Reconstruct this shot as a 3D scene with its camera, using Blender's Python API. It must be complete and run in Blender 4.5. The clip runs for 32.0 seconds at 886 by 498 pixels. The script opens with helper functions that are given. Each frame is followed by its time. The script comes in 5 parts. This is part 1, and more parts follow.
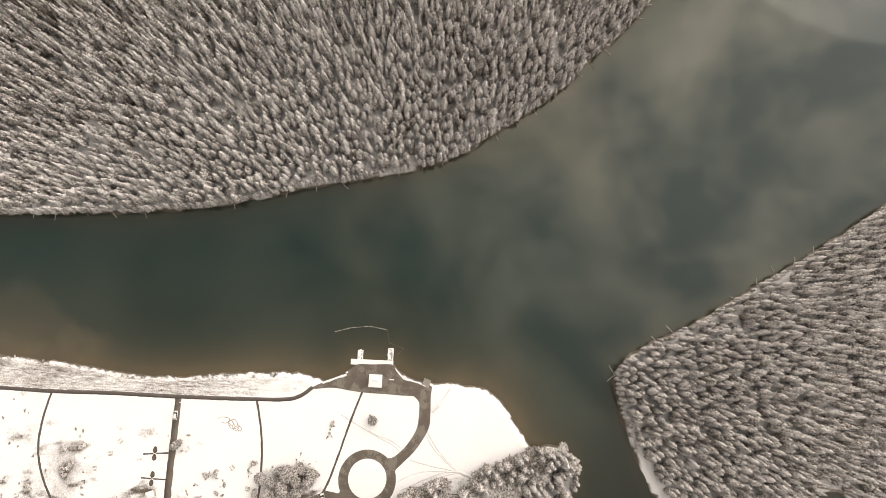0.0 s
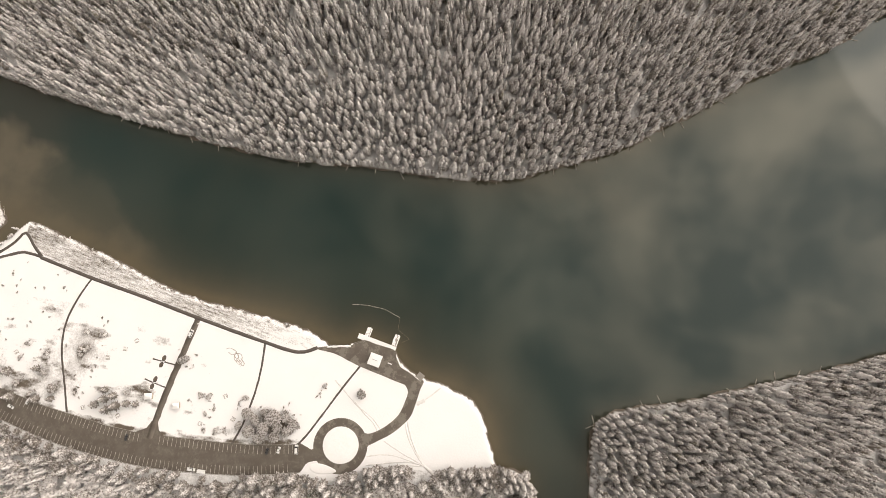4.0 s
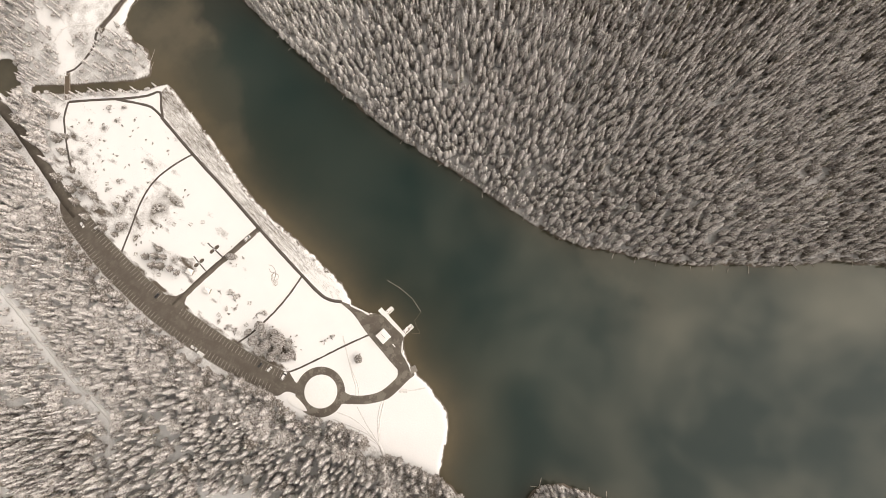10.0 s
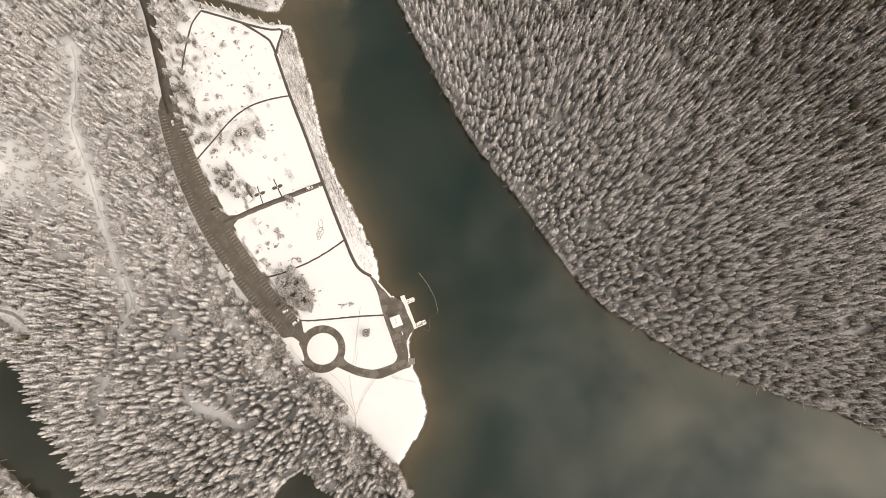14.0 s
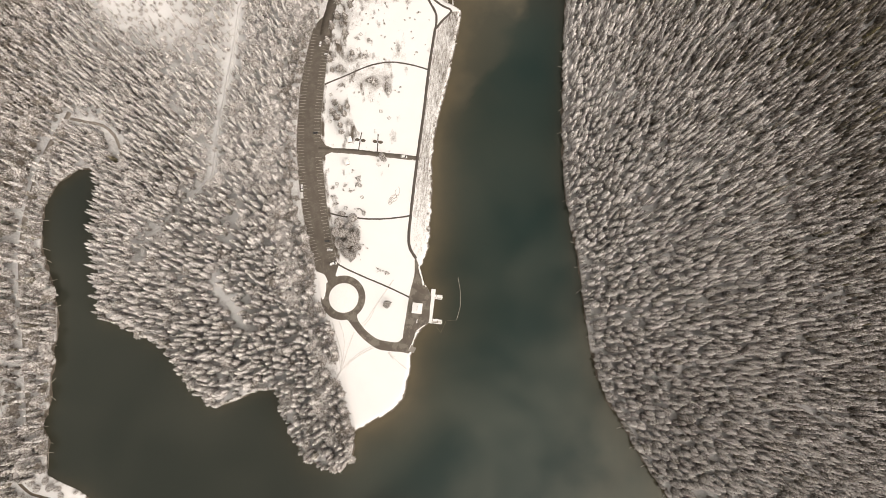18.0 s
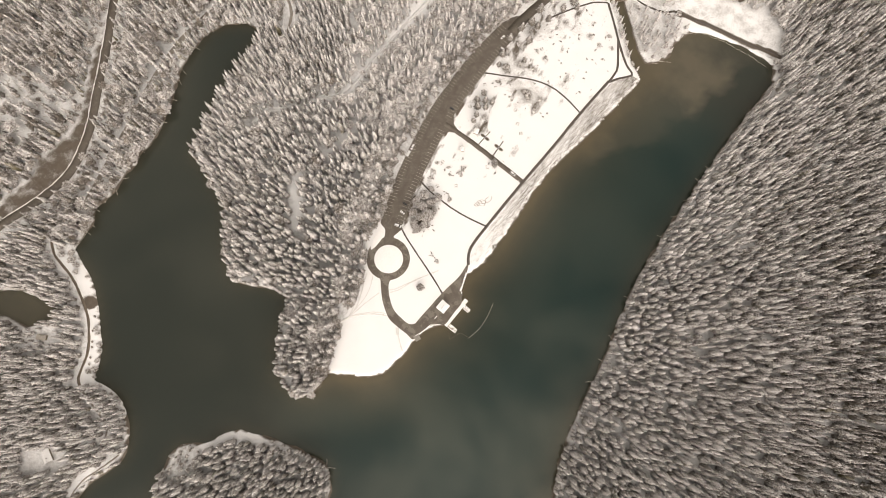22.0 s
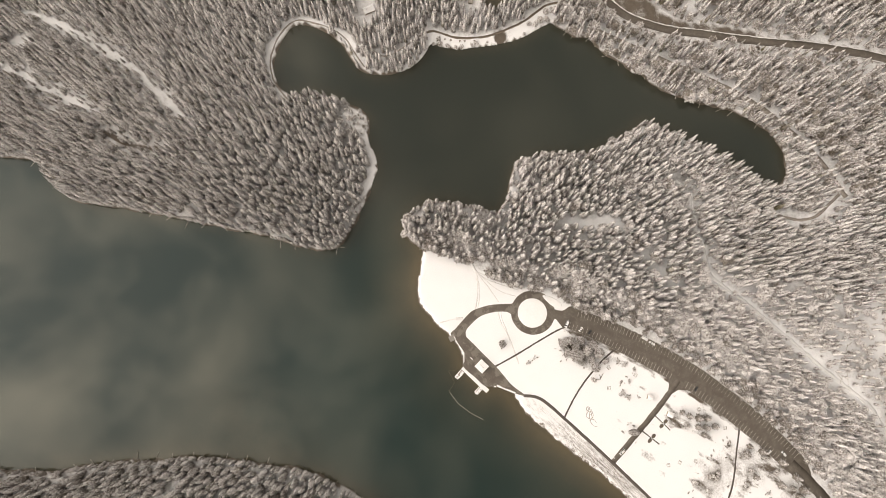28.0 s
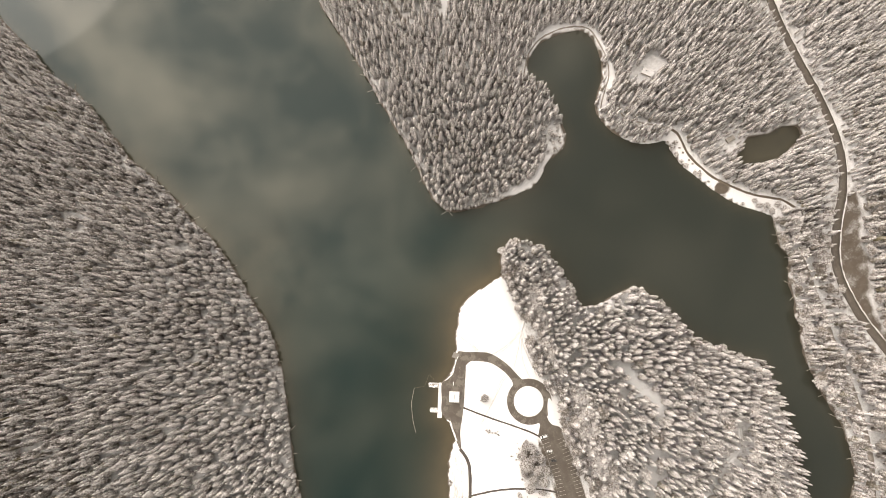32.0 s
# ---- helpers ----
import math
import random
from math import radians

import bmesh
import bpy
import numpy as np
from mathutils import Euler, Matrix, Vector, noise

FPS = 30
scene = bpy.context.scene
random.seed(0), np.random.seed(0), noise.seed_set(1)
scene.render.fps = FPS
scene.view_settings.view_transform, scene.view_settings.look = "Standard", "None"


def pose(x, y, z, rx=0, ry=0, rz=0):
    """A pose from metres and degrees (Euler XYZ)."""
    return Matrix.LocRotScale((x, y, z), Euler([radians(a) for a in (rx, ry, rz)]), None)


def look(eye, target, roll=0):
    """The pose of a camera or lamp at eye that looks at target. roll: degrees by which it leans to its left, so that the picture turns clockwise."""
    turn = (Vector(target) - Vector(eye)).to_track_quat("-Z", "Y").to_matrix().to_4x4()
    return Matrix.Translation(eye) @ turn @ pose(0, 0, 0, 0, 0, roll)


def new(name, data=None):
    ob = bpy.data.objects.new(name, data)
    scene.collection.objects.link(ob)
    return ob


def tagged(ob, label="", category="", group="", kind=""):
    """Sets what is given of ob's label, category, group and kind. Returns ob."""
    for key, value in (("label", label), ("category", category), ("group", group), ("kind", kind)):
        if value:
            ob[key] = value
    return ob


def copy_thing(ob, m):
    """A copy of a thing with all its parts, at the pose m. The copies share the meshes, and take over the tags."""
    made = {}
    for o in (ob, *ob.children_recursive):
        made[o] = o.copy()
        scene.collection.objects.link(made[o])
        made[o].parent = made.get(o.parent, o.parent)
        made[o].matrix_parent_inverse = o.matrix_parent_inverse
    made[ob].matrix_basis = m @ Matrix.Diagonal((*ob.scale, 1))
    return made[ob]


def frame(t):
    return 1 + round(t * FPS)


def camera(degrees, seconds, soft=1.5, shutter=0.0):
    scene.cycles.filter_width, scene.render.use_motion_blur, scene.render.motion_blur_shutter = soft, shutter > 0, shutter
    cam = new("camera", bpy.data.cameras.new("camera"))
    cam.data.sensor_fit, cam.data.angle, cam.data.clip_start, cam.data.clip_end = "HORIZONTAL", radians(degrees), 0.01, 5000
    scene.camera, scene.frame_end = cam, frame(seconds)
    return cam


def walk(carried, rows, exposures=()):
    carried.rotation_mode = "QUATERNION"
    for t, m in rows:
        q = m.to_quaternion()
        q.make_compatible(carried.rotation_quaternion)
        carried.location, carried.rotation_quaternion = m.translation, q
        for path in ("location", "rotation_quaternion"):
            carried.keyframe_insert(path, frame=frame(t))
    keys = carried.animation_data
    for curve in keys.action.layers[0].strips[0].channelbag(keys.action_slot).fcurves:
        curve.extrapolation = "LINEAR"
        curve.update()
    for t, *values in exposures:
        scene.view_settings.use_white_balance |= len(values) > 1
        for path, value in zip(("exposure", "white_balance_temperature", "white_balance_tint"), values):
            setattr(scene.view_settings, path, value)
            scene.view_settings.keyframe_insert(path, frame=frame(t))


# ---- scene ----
cam = camera(77.56, 32.0, 0.5)
PATH = [
    (0, pose(83.15, -61.58, 390.87, 9.359, -0.404, -98.91)),
    (0.5, pose(83.30, -61.34, 393.65, 9.343, -0.387, -96.89)),
    (1, pose(83.43, -61.10, 396.44, 9.325, -0.370, -95.50)),
    (1.5, pose(83.57, -60.90, 399.20, 9.310, -0.352, -94.56)),
    (2, pose(83.76, -60.67, 401.95, 9.300, -0.333, -93.28)),
    (2.5, pose(83.98, -60.40, 404.68, 9.294, -0.312, -91.28)),
    (3, pose(84.18, -60.06, 407.41, 9.287, -0.290, -88.61)),
    (3.5, pose(84.37, -59.69, 410.10, 9.281, -0.268, -84.88)),
    (5.5, pose(85.11, -57.93, 420.76, 9.259, -0.178, -74.10)),
    (6, pose(85.37, -57.59, 423.37, 9.258, -0.159, -72.45)),
    (6.5, pose(85.70, -57.23, 425.93, 9.264, -0.144, -70.83)),
    (7, pose(86.06, -56.84, 428.48, 9.275, -0.131, -68.86)),
    (7.5, pose(86.45, -56.43, 431.00, 9.287, -0.122, -66.35)),
    (8, pose(86.73, -55.91, 433.51, 9.294, -0.114, -63.31)),
    (8.5, pose(87.00, -55.35, 436.01, 9.303, -0.109, -60.75)),
    (9, pose(87.23, -54.74, 438.49, 9.313, -0.105, -58.87)),
    (9.5, pose(87.38, -54.09, 440.95, 9.322, -0.101, -56.79)),
    (10, pose(87.43, -53.36, 443.42, 9.333, -0.099, -54.29)),
    (10.5, pose(87.42, -52.66, 445.82, 9.344, -0.097, -52.07)),
    (11, pose(87.35, -51.99, 448.17, 9.357, -0.096, -49.84)),
    (11.5, pose(87.23, -51.40, 450.42, 9.372, -0.095, -47.38)),
    (12, pose(87.03, -50.79, 452.59, 9.390, -0.093, -44.96)),
    (12.5, pose(86.73, -50.21, 454.73, 9.409, -0.090, -42.74)),
    (13, pose(86.40, -49.68, 456.87, 9.434, -0.087, -40.08)),
    (13.5, pose(85.98, -49.13, 459.02, 9.465, -0.082, -36.88)),
    (14, pose(85.42, -48.59, 461.15, 9.497, -0.077, -33.20)),
    (14.5, pose(84.84, -48.19, 463.20, 9.521, -0.073, -29.77)),
    (16.5, pose(82.82, -47.27, 471.02, 9.591, -0.064, -16.44)),
    (17, pose(82.39, -46.85, 473.27, 9.633, -0.063, -12.34)),
    (17.5, pose(82.02, -46.36, 475.78, 9.683, -0.062, -8.51)),
    (18, pose(81.67, -45.89, 478.35, 9.731, -0.063, -4.79)),
    (18.5, pose(81.30, -45.49, 480.75, 9.772, -0.065, -1.53)),
    (19, pose(80.87, -45.13, 482.84, 9.812, -0.070, 2.14)),
    (19.5, pose(80.33, -44.80, 484.47, 9.848, -0.078, 6.90)),
    (20, pose(79.67, -44.60, 485.58, 9.871, -0.090, 12.53)),
    (20.5, pose(78.97, -44.56, 486.12, 9.873, -0.107, 18.13)),
    (21, pose(78.33, -44.50, 486.27, 9.872, -0.129, 22.59)),
    (21.5, pose(77.71, -44.38, 486.24, 9.881, -0.155, 25.77)),
    (22, pose(77.03, -44.23, 486.21, 9.901, -0.184, 28.36)),
    (22.5, pose(76.34, -44.09, 486.21, 9.927, -0.213, 31.27)),
    (23, pose(75.50, -44.22, 486.19, 9.938, -0.238, 35.07)),
    (23.5, pose(74.45, -44.73, 486.13, 9.929, -0.256, 39.89)),
    (24, pose(73.23, -45.56, 486.12, 9.906, -0.265, 46.84)),
    (24.5, pose(71.90, -46.54, 486.21, 9.886, -0.265, 56.02)),
    (25, pose(70.54, -47.60, 486.36, 9.872, -0.256, 66.97)),
    (25.5, pose(69.37, -48.64, 486.49, 9.853, -0.240, 77.24)),
    (27.5, pose(65.30, -52.44, 487.28, 9.810, -0.155, 113.75)),
    (28, pose(64.68, -53.52, 487.56, 9.787, -0.134, 121.67)),
    (28.5, pose(64.24, -54.61, 488.06, 9.771, -0.114, 127.21)),
    (29, pose(63.93, -55.67, 488.77, 9.763, -0.096, 132.20)),
    (29.5, pose(63.75, -56.78, 489.57, 9.763, -0.079, 137.13)),
    (30, pose(63.67, -57.78, 490.37, 9.757, -0.063, 142.18)),
    (30.5, pose(63.64, -58.60, 491.11, 9.741, -0.047, 147.78)),
    (31, pose(63.76, -59.33, 491.65, 9.715, -0.030, 153.66)),
    (31.5, pose(64.09, -60.15, 491.90, 9.688, -0.011, 160.35)),
    (32, pose(64.62, -61.06, 491.94, 9.662, 0.010, 170.64)),
]
walk(cam, PATH, [(0, -0.02, 6990, 18), (6, -0.16, 6990, 18), (10, -0.16, 6990, 18), (14, -0.13, 6990, 18), (24, -0.1, 6990, 18), (28, -0.14, 6990, 18), (30, 0.03, 6990, 18), (31, 0.08, 6990, 18), (32, 0.23, 6990, 18)])

# ---- world and sun: a bright, broken overcast ----
world = bpy.data.worlds.new("overcast_sky")
scene.world = world
world.use_nodes = True
wn, wl = world.node_tree.nodes, world.node_tree.links
wn.clear()
w_out = wn.new("ShaderNodeOutputWorld")
w_bg = wn.new("ShaderNodeBackground")
w_sky = wn.new("ShaderNodeTexSky")
w_sky.sky_type, w_sky.sun_disc = "NISHITA", False
w_sky.sun_elevation, w_sky.sun_rotation = radians(27), radians(142)
w_co = wn.new("ShaderNodeTexCoord")
w_n = wn.new("ShaderNodeTexNoise")
w_n.inputs["Scale"].default_value, w_n.inputs["Detail"].default_value = 5.2, 8.0
w_n.inputs["Roughness"].default_value, w_n.inputs["Distortion"].default_value = 0.6, 0.25
w_r = wn.new("ShaderNodeValToRGB")
w_r.color_ramp.elements[0].position, w_r.color_ramp.elements[0].color = 0.40, (3.9, 4.35, 4.4, 1)
w_r.color_ramp.elements[1].position, w_r.color_ramp.elements[1].color = 0.68, (14.6, 13.4, 11.2, 1)
w_mix = wn.new("ShaderNodeMixRGB")
w_mix.inputs[0].default_value = 0.9
wl.new(w_co.outputs["Generated"], w_n.inputs["Vector"])
wl.new(w_n.outputs["Fac"], w_r.inputs["Fac"])
wl.new(w_sky.outputs[0], w_mix.inputs[1])
wl.new(w_r.outputs[0], w_mix.inputs[2])
# the cloud is brighter round the hidden sun
SUN_WAY = (0.55, -0.70, 0.455)
w_dot = wn.new("ShaderNodeVectorMath")
w_dot.operation = "DOT_PRODUCT"
w_dot.inputs[1].default_value = SUN_WAY
w_glow = wn.new("ShaderNodeMapRange")
w_glow.interpolation_type = "SMOOTHSTEP"
for i, v in ((1, 0.35), (2, 1.0), (3, 0.8), (4, 4.6)):
    w_glow.inputs[i].default_value = v
w_mul = wn.new("ShaderNodeVectorMath")
w_mul.operation = "SCALE"
wl.new(w_co.outputs["Generated"], w_dot.inputs[0])
wl.new(w_dot.outputs["Value"], w_glow.inputs[0])
wl.new(w_mix.outputs[0], w_mul.inputs[0])
wl.new(w_glow.outputs[0], w_mul.inputs["Scale"])
wl.new(w_mul.outputs[0], w_bg.inputs["Color"])
w_bg.inputs["Strength"].default_value = 0.1
wl.new(w_bg.outputs[0], w_out.inputs["Surface"])

sun = new("sun", bpy.data.lights.new("sun", "SUN"))
sun.data.energy, sun.data.angle, sun.data.color = 0.6, radians(40), (1.0, 0.965, 0.915)
sun.matrix_world = look((550, -700, 455), (0, 0, 0))


# ---- materials ----
class Mat:
    """A node material with one Principled shader and short calls for its nodes."""

    def __init__(self, name, rough=0.8, metal=0.0, spec=0.3):
        self.m = bpy.data.materials.new(name)
        self.m.use_nodes = True
        self.t = self.m.node_tree
        self.b = self.t.nodes["Principled BSDF"]
        self.b.inputs["Roughness"].default_value = rough
        self.b.inputs["Metallic"].default_value = metal
        self.b.inputs["Specular IOR Level"].default_value = spec

    def node(self, kind, **inputs):
        n = self.t.nodes.new(kind)
        for k, v in inputs.items():
            n.inputs[k.replace("_", " ")].default_value = v
        return n

    def wire(self, a, b):
        self.t.links.new(a, b)

    def coords(self):
        return self.node("ShaderNodeTexCoord").outputs["Object"]

    def where(self):
        return self.node("ShaderNodeNewGeometry").outputs["Position"]

    def noise(self, vec, scale, detail=4.0, rough=0.55):
        n = self.node("ShaderNodeTexNoise", Scale=scale, Detail=detail, Roughness=rough)
        self.wire(vec, n.inputs["Vector"])
        return n.outputs["Fac"]

    def ramp(self, fac, lo, hi, a=0.0, b=1.0):
        n = self.node("ShaderNodeMapRange")
        for i, v in ((1, lo), (2, hi), (3, a), (4, b)):
            n.inputs[i].default_value = v
        self.wire(fac, n.inputs[0])
        return n.outputs[0]

    def mix(self, fac, a, b):
        n = self.t.nodes.new("ShaderNodeMixRGB")
        for i, v in ((0, fac), (1, a), (2, b)):
            if isinstance(v, (int, float)):
                n.inputs[i].default_value = v
            elif isinstance(v, tuple):
                n.inputs[i].default_value = (*v, 1)
            else:
                self.wire(v, n.inputs[i])
        return n.outputs[0]

    def math(self, op, a, b):
        n = self.t.nodes.new("ShaderNodeMath")
        n.operation = op
        for i, v in ((0, a), (1, b)):
            if isinstance(v, (int, float)):
                n.inputs[i].default_value = v
            else:
                self.wire(v, n.inputs[i])
        return n.outputs[0]

    def attr(self, name):
        n = self.t.nodes.new("ShaderNodeAttribute")
        n.attribute_name = name
        return n.outputs["Fac"]

    def bump(self, height, strength=0.3, dist=0.1):
        n = self.node("ShaderNodeBump", Strength=strength, Distance=dist)
        self.wire(height, n.inputs["Height"])
        self.wire(n.outputs[0], self.b.inputs["Normal"])

    def base(self, c):
        if isinstance(c, tuple):
            self.b.inputs["Base Color"].default_value = (*c, 1)
        else:
            self.wire(c, self.b.inputs["Base Color"])
        return self


def simple(name, a, b, scale, rough=0.7, metal=0.0, bump=0.0, spec=0.3):
    """Two tones mixed by grain at two scales."""
    k = Mat(name, rough, metal, spec)
    p = k.coords()
    g = k.mix(0.35, k.noise(p, scale), k.noise(p, scale * 7))
    k.base(k.mix(k.ramp(g, 0.3, 0.7), a, b))
    if bump:
        k.bump(k.noise(p, scale * 5), bump, 0.05)
    return k.m


SNOW = (0.85, 0.845, 0.845)


def ground_material():
    k = Mat("snowy_ground", 0.75, 0.0, 0.25)
    p = k.where()
    bare = k.attr("bare")
    tuft = k.mix(0.4, k.noise(p, 0.8, 5.0, 0.8), k.noise(p, 0.11, 3.0))
    turned = k.node("ShaderNodeMapping", Rotation=(0, 0, radians(-13)), Scale=(1.0, 6.0, 1.0))
    turned.vector_type = "TEXTURE"
    k.wire(p, turned.inputs["Vector"])
    streak = k.mix(0.45, k.noise(turned.outputs[0], 0.75, 4.0, 0.7), k.noise(p, 0.9, 5.0, 0.8))
    streak = k.math("ADD", k.math("MULTIPLY", k.math("SUBTRACT", streak, 0.5), 1.5), 0.5)
    tuft = k.mix(k.attr("bank"), tuft, streak)
    longer = k.node("ShaderNodeMapping", Rotation=(0, 0, radians(-30)), Scale=(1.0, 0.45, 1.0))
    k.wire(p, longer.inputs["Vector"])
    smudge = k.math("MULTIPLY", k.ramp(k.noise(longer.outputs[0], 0.11, 3.0, 0.5), 0.55, 0.72, 0.0, 0.34), k.attr("field"))
    bare = k.math("ADD", bare, smudge)
    litter = k.mix(0.5, k.noise(p, 0.5, 6.0, 0.85), k.noise(p, 1.6, 3.0, 0.7))
    litter = k.math("ADD", k.math("MULTIPLY", k.math("SUBTRACT", litter, 0.5), 0.9), 0.5)
    tuft = k.mix(k.attr("woods"), tuft, litter)
    f = k.ramp(k.math("SUBTRACT", k.math("MULTIPLY", bare, 1.3), tuft), -0.12, 0.22)
    earth = k.mix(k.noise(p, 0.25), (0.075, 0.06, 0.048), (0.15, 0.125, 0.098))
    snow = k.mix(k.noise(p, 0.05), SNOW, (0.79, 0.785, 0.785))
    k.base(k.mix(f, snow, earth))
    k.bump(k.noise(p, 0.7, 5.0), 0.4, 0.3)
    return k.m


def asphalt_material(name="wet_asphalt", patches=0.38, lo=0.53, hi=0.61, size=0.33):
    k = Mat(name, 0.6, 0.0, 0.35)
    p = k.where()
    g = k.ramp(k.noise(p, 0.16, 5.0, 0.65), 0.42, 0.6)
    c = k.mix(g, (0.112, 0.094, 0.077), (0.14, 0.12, 0.099))
    slush = k.ramp(k.noise(p, size, 6.0, 0.7), lo, hi, 0.0, patches)
    k.base(k.mix(slush, k.mix(k.ramp(k.noise(p, 6.0), 0.3, 0.7, 0.0, 0.3), c, (0.065, 0.056, 0.046)), (0.19, 0.17, 0.145)))
    k.bump(k.noise(p, 8.0), 0.2, 0.02)
    return k.m


def water_material():
    k = Mat("lake_water", 0.04, 0.0, 0.5)
    p = k.where()
    k.b.inputs["IOR"].default_value = 1.42
    k.b.inputs["Specular Tint"].default_value = (0.95, 1.0, 0.95, 1)
    deep = k.mix(k.ramp(k.noise(p, 0.006, 4.0), 0.35, 0.65), (0.0105, 0.0245, 0.0222), (0.0155, 0.0272, 0.0228))
    silt = k.mix(k.ramp(k.noise(p, 0.03, 5.0), 0.3, 0.7), (0.1, 0.08, 0.05), (0.078, 0.067, 0.045))
    # blotchy lighter colour mixed into the water body
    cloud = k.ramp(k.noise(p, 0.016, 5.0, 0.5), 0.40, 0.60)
    haze = k.math("MULTIPLY", k.attr("pale_water"), k.math("ADD", k.math("MULTIPLY", cloud, 0.75), 0.25))
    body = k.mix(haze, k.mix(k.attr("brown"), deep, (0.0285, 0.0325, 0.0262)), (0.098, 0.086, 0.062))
    k.base(k.mix(k.attr("shallow"), body, silt))
    k.bump(k.noise(p, 0.25, 4.0), 0.02, 0.05)
    return k.m


def foliage_material(name, needle_a, needle_b, snow=(0.67, 0.642, 0.628)):
    k = Mat(name, 0.85, 0.0, 0.15)
    p = k.where()
    load = k.attr("load")
    jog = k.t.nodes.new("ShaderNodeVectorMath")
    jog.operation = "MULTIPLY_ADD"
    jog.inputs[1].default_value = (0.9, 0.9, 0.9)
    wob = k.node("ShaderNodeTexNoise", Scale=0.6, Detail=2.0)
    k.wire(p, wob.inputs["Vector"])
    k.wire(wob.outputs["Color"], jog.inputs[0])
    k.wire(p, jog.inputs[2])
    pads = k.node("ShaderNodeTexVoronoi", Scale=0.85)
    k.wire(jog.outputs[0], pads.inputs["Vector"])
    clump = k.mix(0.35, pads.outputs["Distance"], k.noise(p, 2.1, 2.0, 0.7))
    cover = k.math("ADD", load, k.math("MULTIPLY", k.math("SUBTRACT", 0.5, k.noise(p, 0.03, 3.0)), 1.2))
    seam = k.ramp(k.math("SUBTRACT", clump, k.math("MULTIPLY", cover, 0.16)), 0.33, 0.48, 1.0, 0.2)
    f = k.math("MULTIPLY", k.ramp(cover, -0.5, 0.7), seam)
    k.bump(k.math("SUBTRACT", 1.0, clump), 0.7, 0.6)
    needles = k.mix(k.attr("tint"), needle_a, needle_b)
    k.base(k.mix(f, needles, snow))
    return k.m


M_GROUND = ground_material()
M_ASPHALT = asphalt_material()
M_SLUSHY = asphalt_material("slushy_asphalt", 0.85, 0.5, 0.54, 0.15)
M_WATER = water_material()
M_NEEDLE = foliage_material("snowy_needles", (0.136, 0.117, 0.104), (0.17, 0.15, 0.08))
M_TWIG = foliage_material("snowy_twigs", (0.15, 0.125, 0.1), (0.2, 0.17, 0.13))
M_BARK = simple("bark", (0.07, 0.055, 0.045), (0.16, 0.13, 0.11), 2.0, 0.9, 0.0, 0.5)
M_SNOWCAP = simple("snow_cover", SNOW, (0.8, 0.79, 0.775), 0.6, 0.7, 0.0, 0.3)
M_PATH = simple("wet_gravel_path", (0.075, 0.064, 0.056), (0.12, 0.104, 0.092), 0.8, 0.8, 0.0, 0.3)
M_TRACK = simple("trampled_snow", (0.6, 0.585, 0.57), (0.8, 0.79, 0.78), 0.5, 0.8, 0.0, 0.3)
M_LANE = simple("snowy_mud", (0.2, 0.17, 0.14), (0.44, 0.4, 0.36), 0.5, 0.85, 0.0, 0.4)
M_DIRT = simple("muddy_road", (0.11, 0.088, 0.068), (0.19, 0.155, 0.12), 0.35, 0.85, 0.0, 0.4)
M_PAINT = simple("worn_white_paint", (0.46, 0.43, 0.39), (0.62, 0.59, 0.54), 1.5, 0.6)
M_CONCRETE = simple("damp_concrete", (0.2, 0.185, 0.165), (0.32, 0.3, 0.27), 0.9, 0.85, 0.0, 0.3)
M_PLANK = simple("weathered_planks", (0.24, 0.22, 0.19), (0.42, 0.39, 0.35), 1.4, 0.85, 0.0, 0.3)
M_TIMBER = simple("dark_timber", (0.1, 0.075, 0.055), (0.19, 0.15, 0.11), 1.8, 0.8, 0.0, 0.3)
M_LOG = simple("bleached_log", (0.3, 0.27, 0.23), (0.5, 0.46, 0.41), 1.1, 0.85, 0.0, 0.4)
M_STEEL = simple("galvanised_steel", (0.35, 0.35, 0.34), (0.5, 0.5, 0.49), 3.0, 0.45, 0.8)
M_RUBBER = simple("tyre_rubber", (0.02, 0.02, 0.02), (0.04, 0.04, 0.04), 4.0, 0.8)
M_GLASS = simple("dark_car_glass", (0.02, 0.022, 0.025), (0.035, 0.037, 0.04), 2.0, 0.1, 0.0, 0.0, 0.5)
M_WHITE_CAR = simple("white_car_paint", (0.72, 0.72, 0.71), (0.8, 0.8, 0.79), 0.7, 0.35, 0.0, 0.0, 0.5)
M_DARK_CAR = simple("dark_car_paint", (0.03, 0.03, 0.033), (0.06, 0.058, 0.058), 0.7, 0.3, 0.0, 0.0, 0.5)
M_WALL = simple("painted_board_wall", (0.3, 0.26, 0.21), (0.42, 0.37, 0.3), 1.0, 0.8, 0.0, 0.3)
M_STONE = simple("shore_stone", (0.13, 0.115, 0.1), (0.28, 0.25, 0.22), 0.9, 0.9, 0.0, 0.5)
M_GRASS = simple("dead_grass", (0.24, 0.21, 0.17), (0.42, 0.38, 0.32), 1.2, 0.9)


# ---- plan: shorelines, in order round the lake ----
EAST_SHORE = [(233, 331), (236, 318), (232, 298), (223, 256), (217, 215), (212, 179), (206, 135), (202.5, 91), (203, 49), (206, 10),
              (206, -31), (208, -68), (214, -100), (226, -126), (240, -158), (254, -184), (272, -208), (292, -238), (323, -275),
              (349, -318), (372, -352), (391, -370), (408, -397), (440, -440), (480, -500), (520, -600)]
SOUTH_ARM = [(400, -690), (150, -640), (144, -537), (134, -491), (120, -458), (128, -430), (129, -400), (117, -370.5), (103.5, -339),
             (91.5, -306), (79.5, -273), (68, -242), (58.5, -209), (50.5, -188), (40.5, -177)]
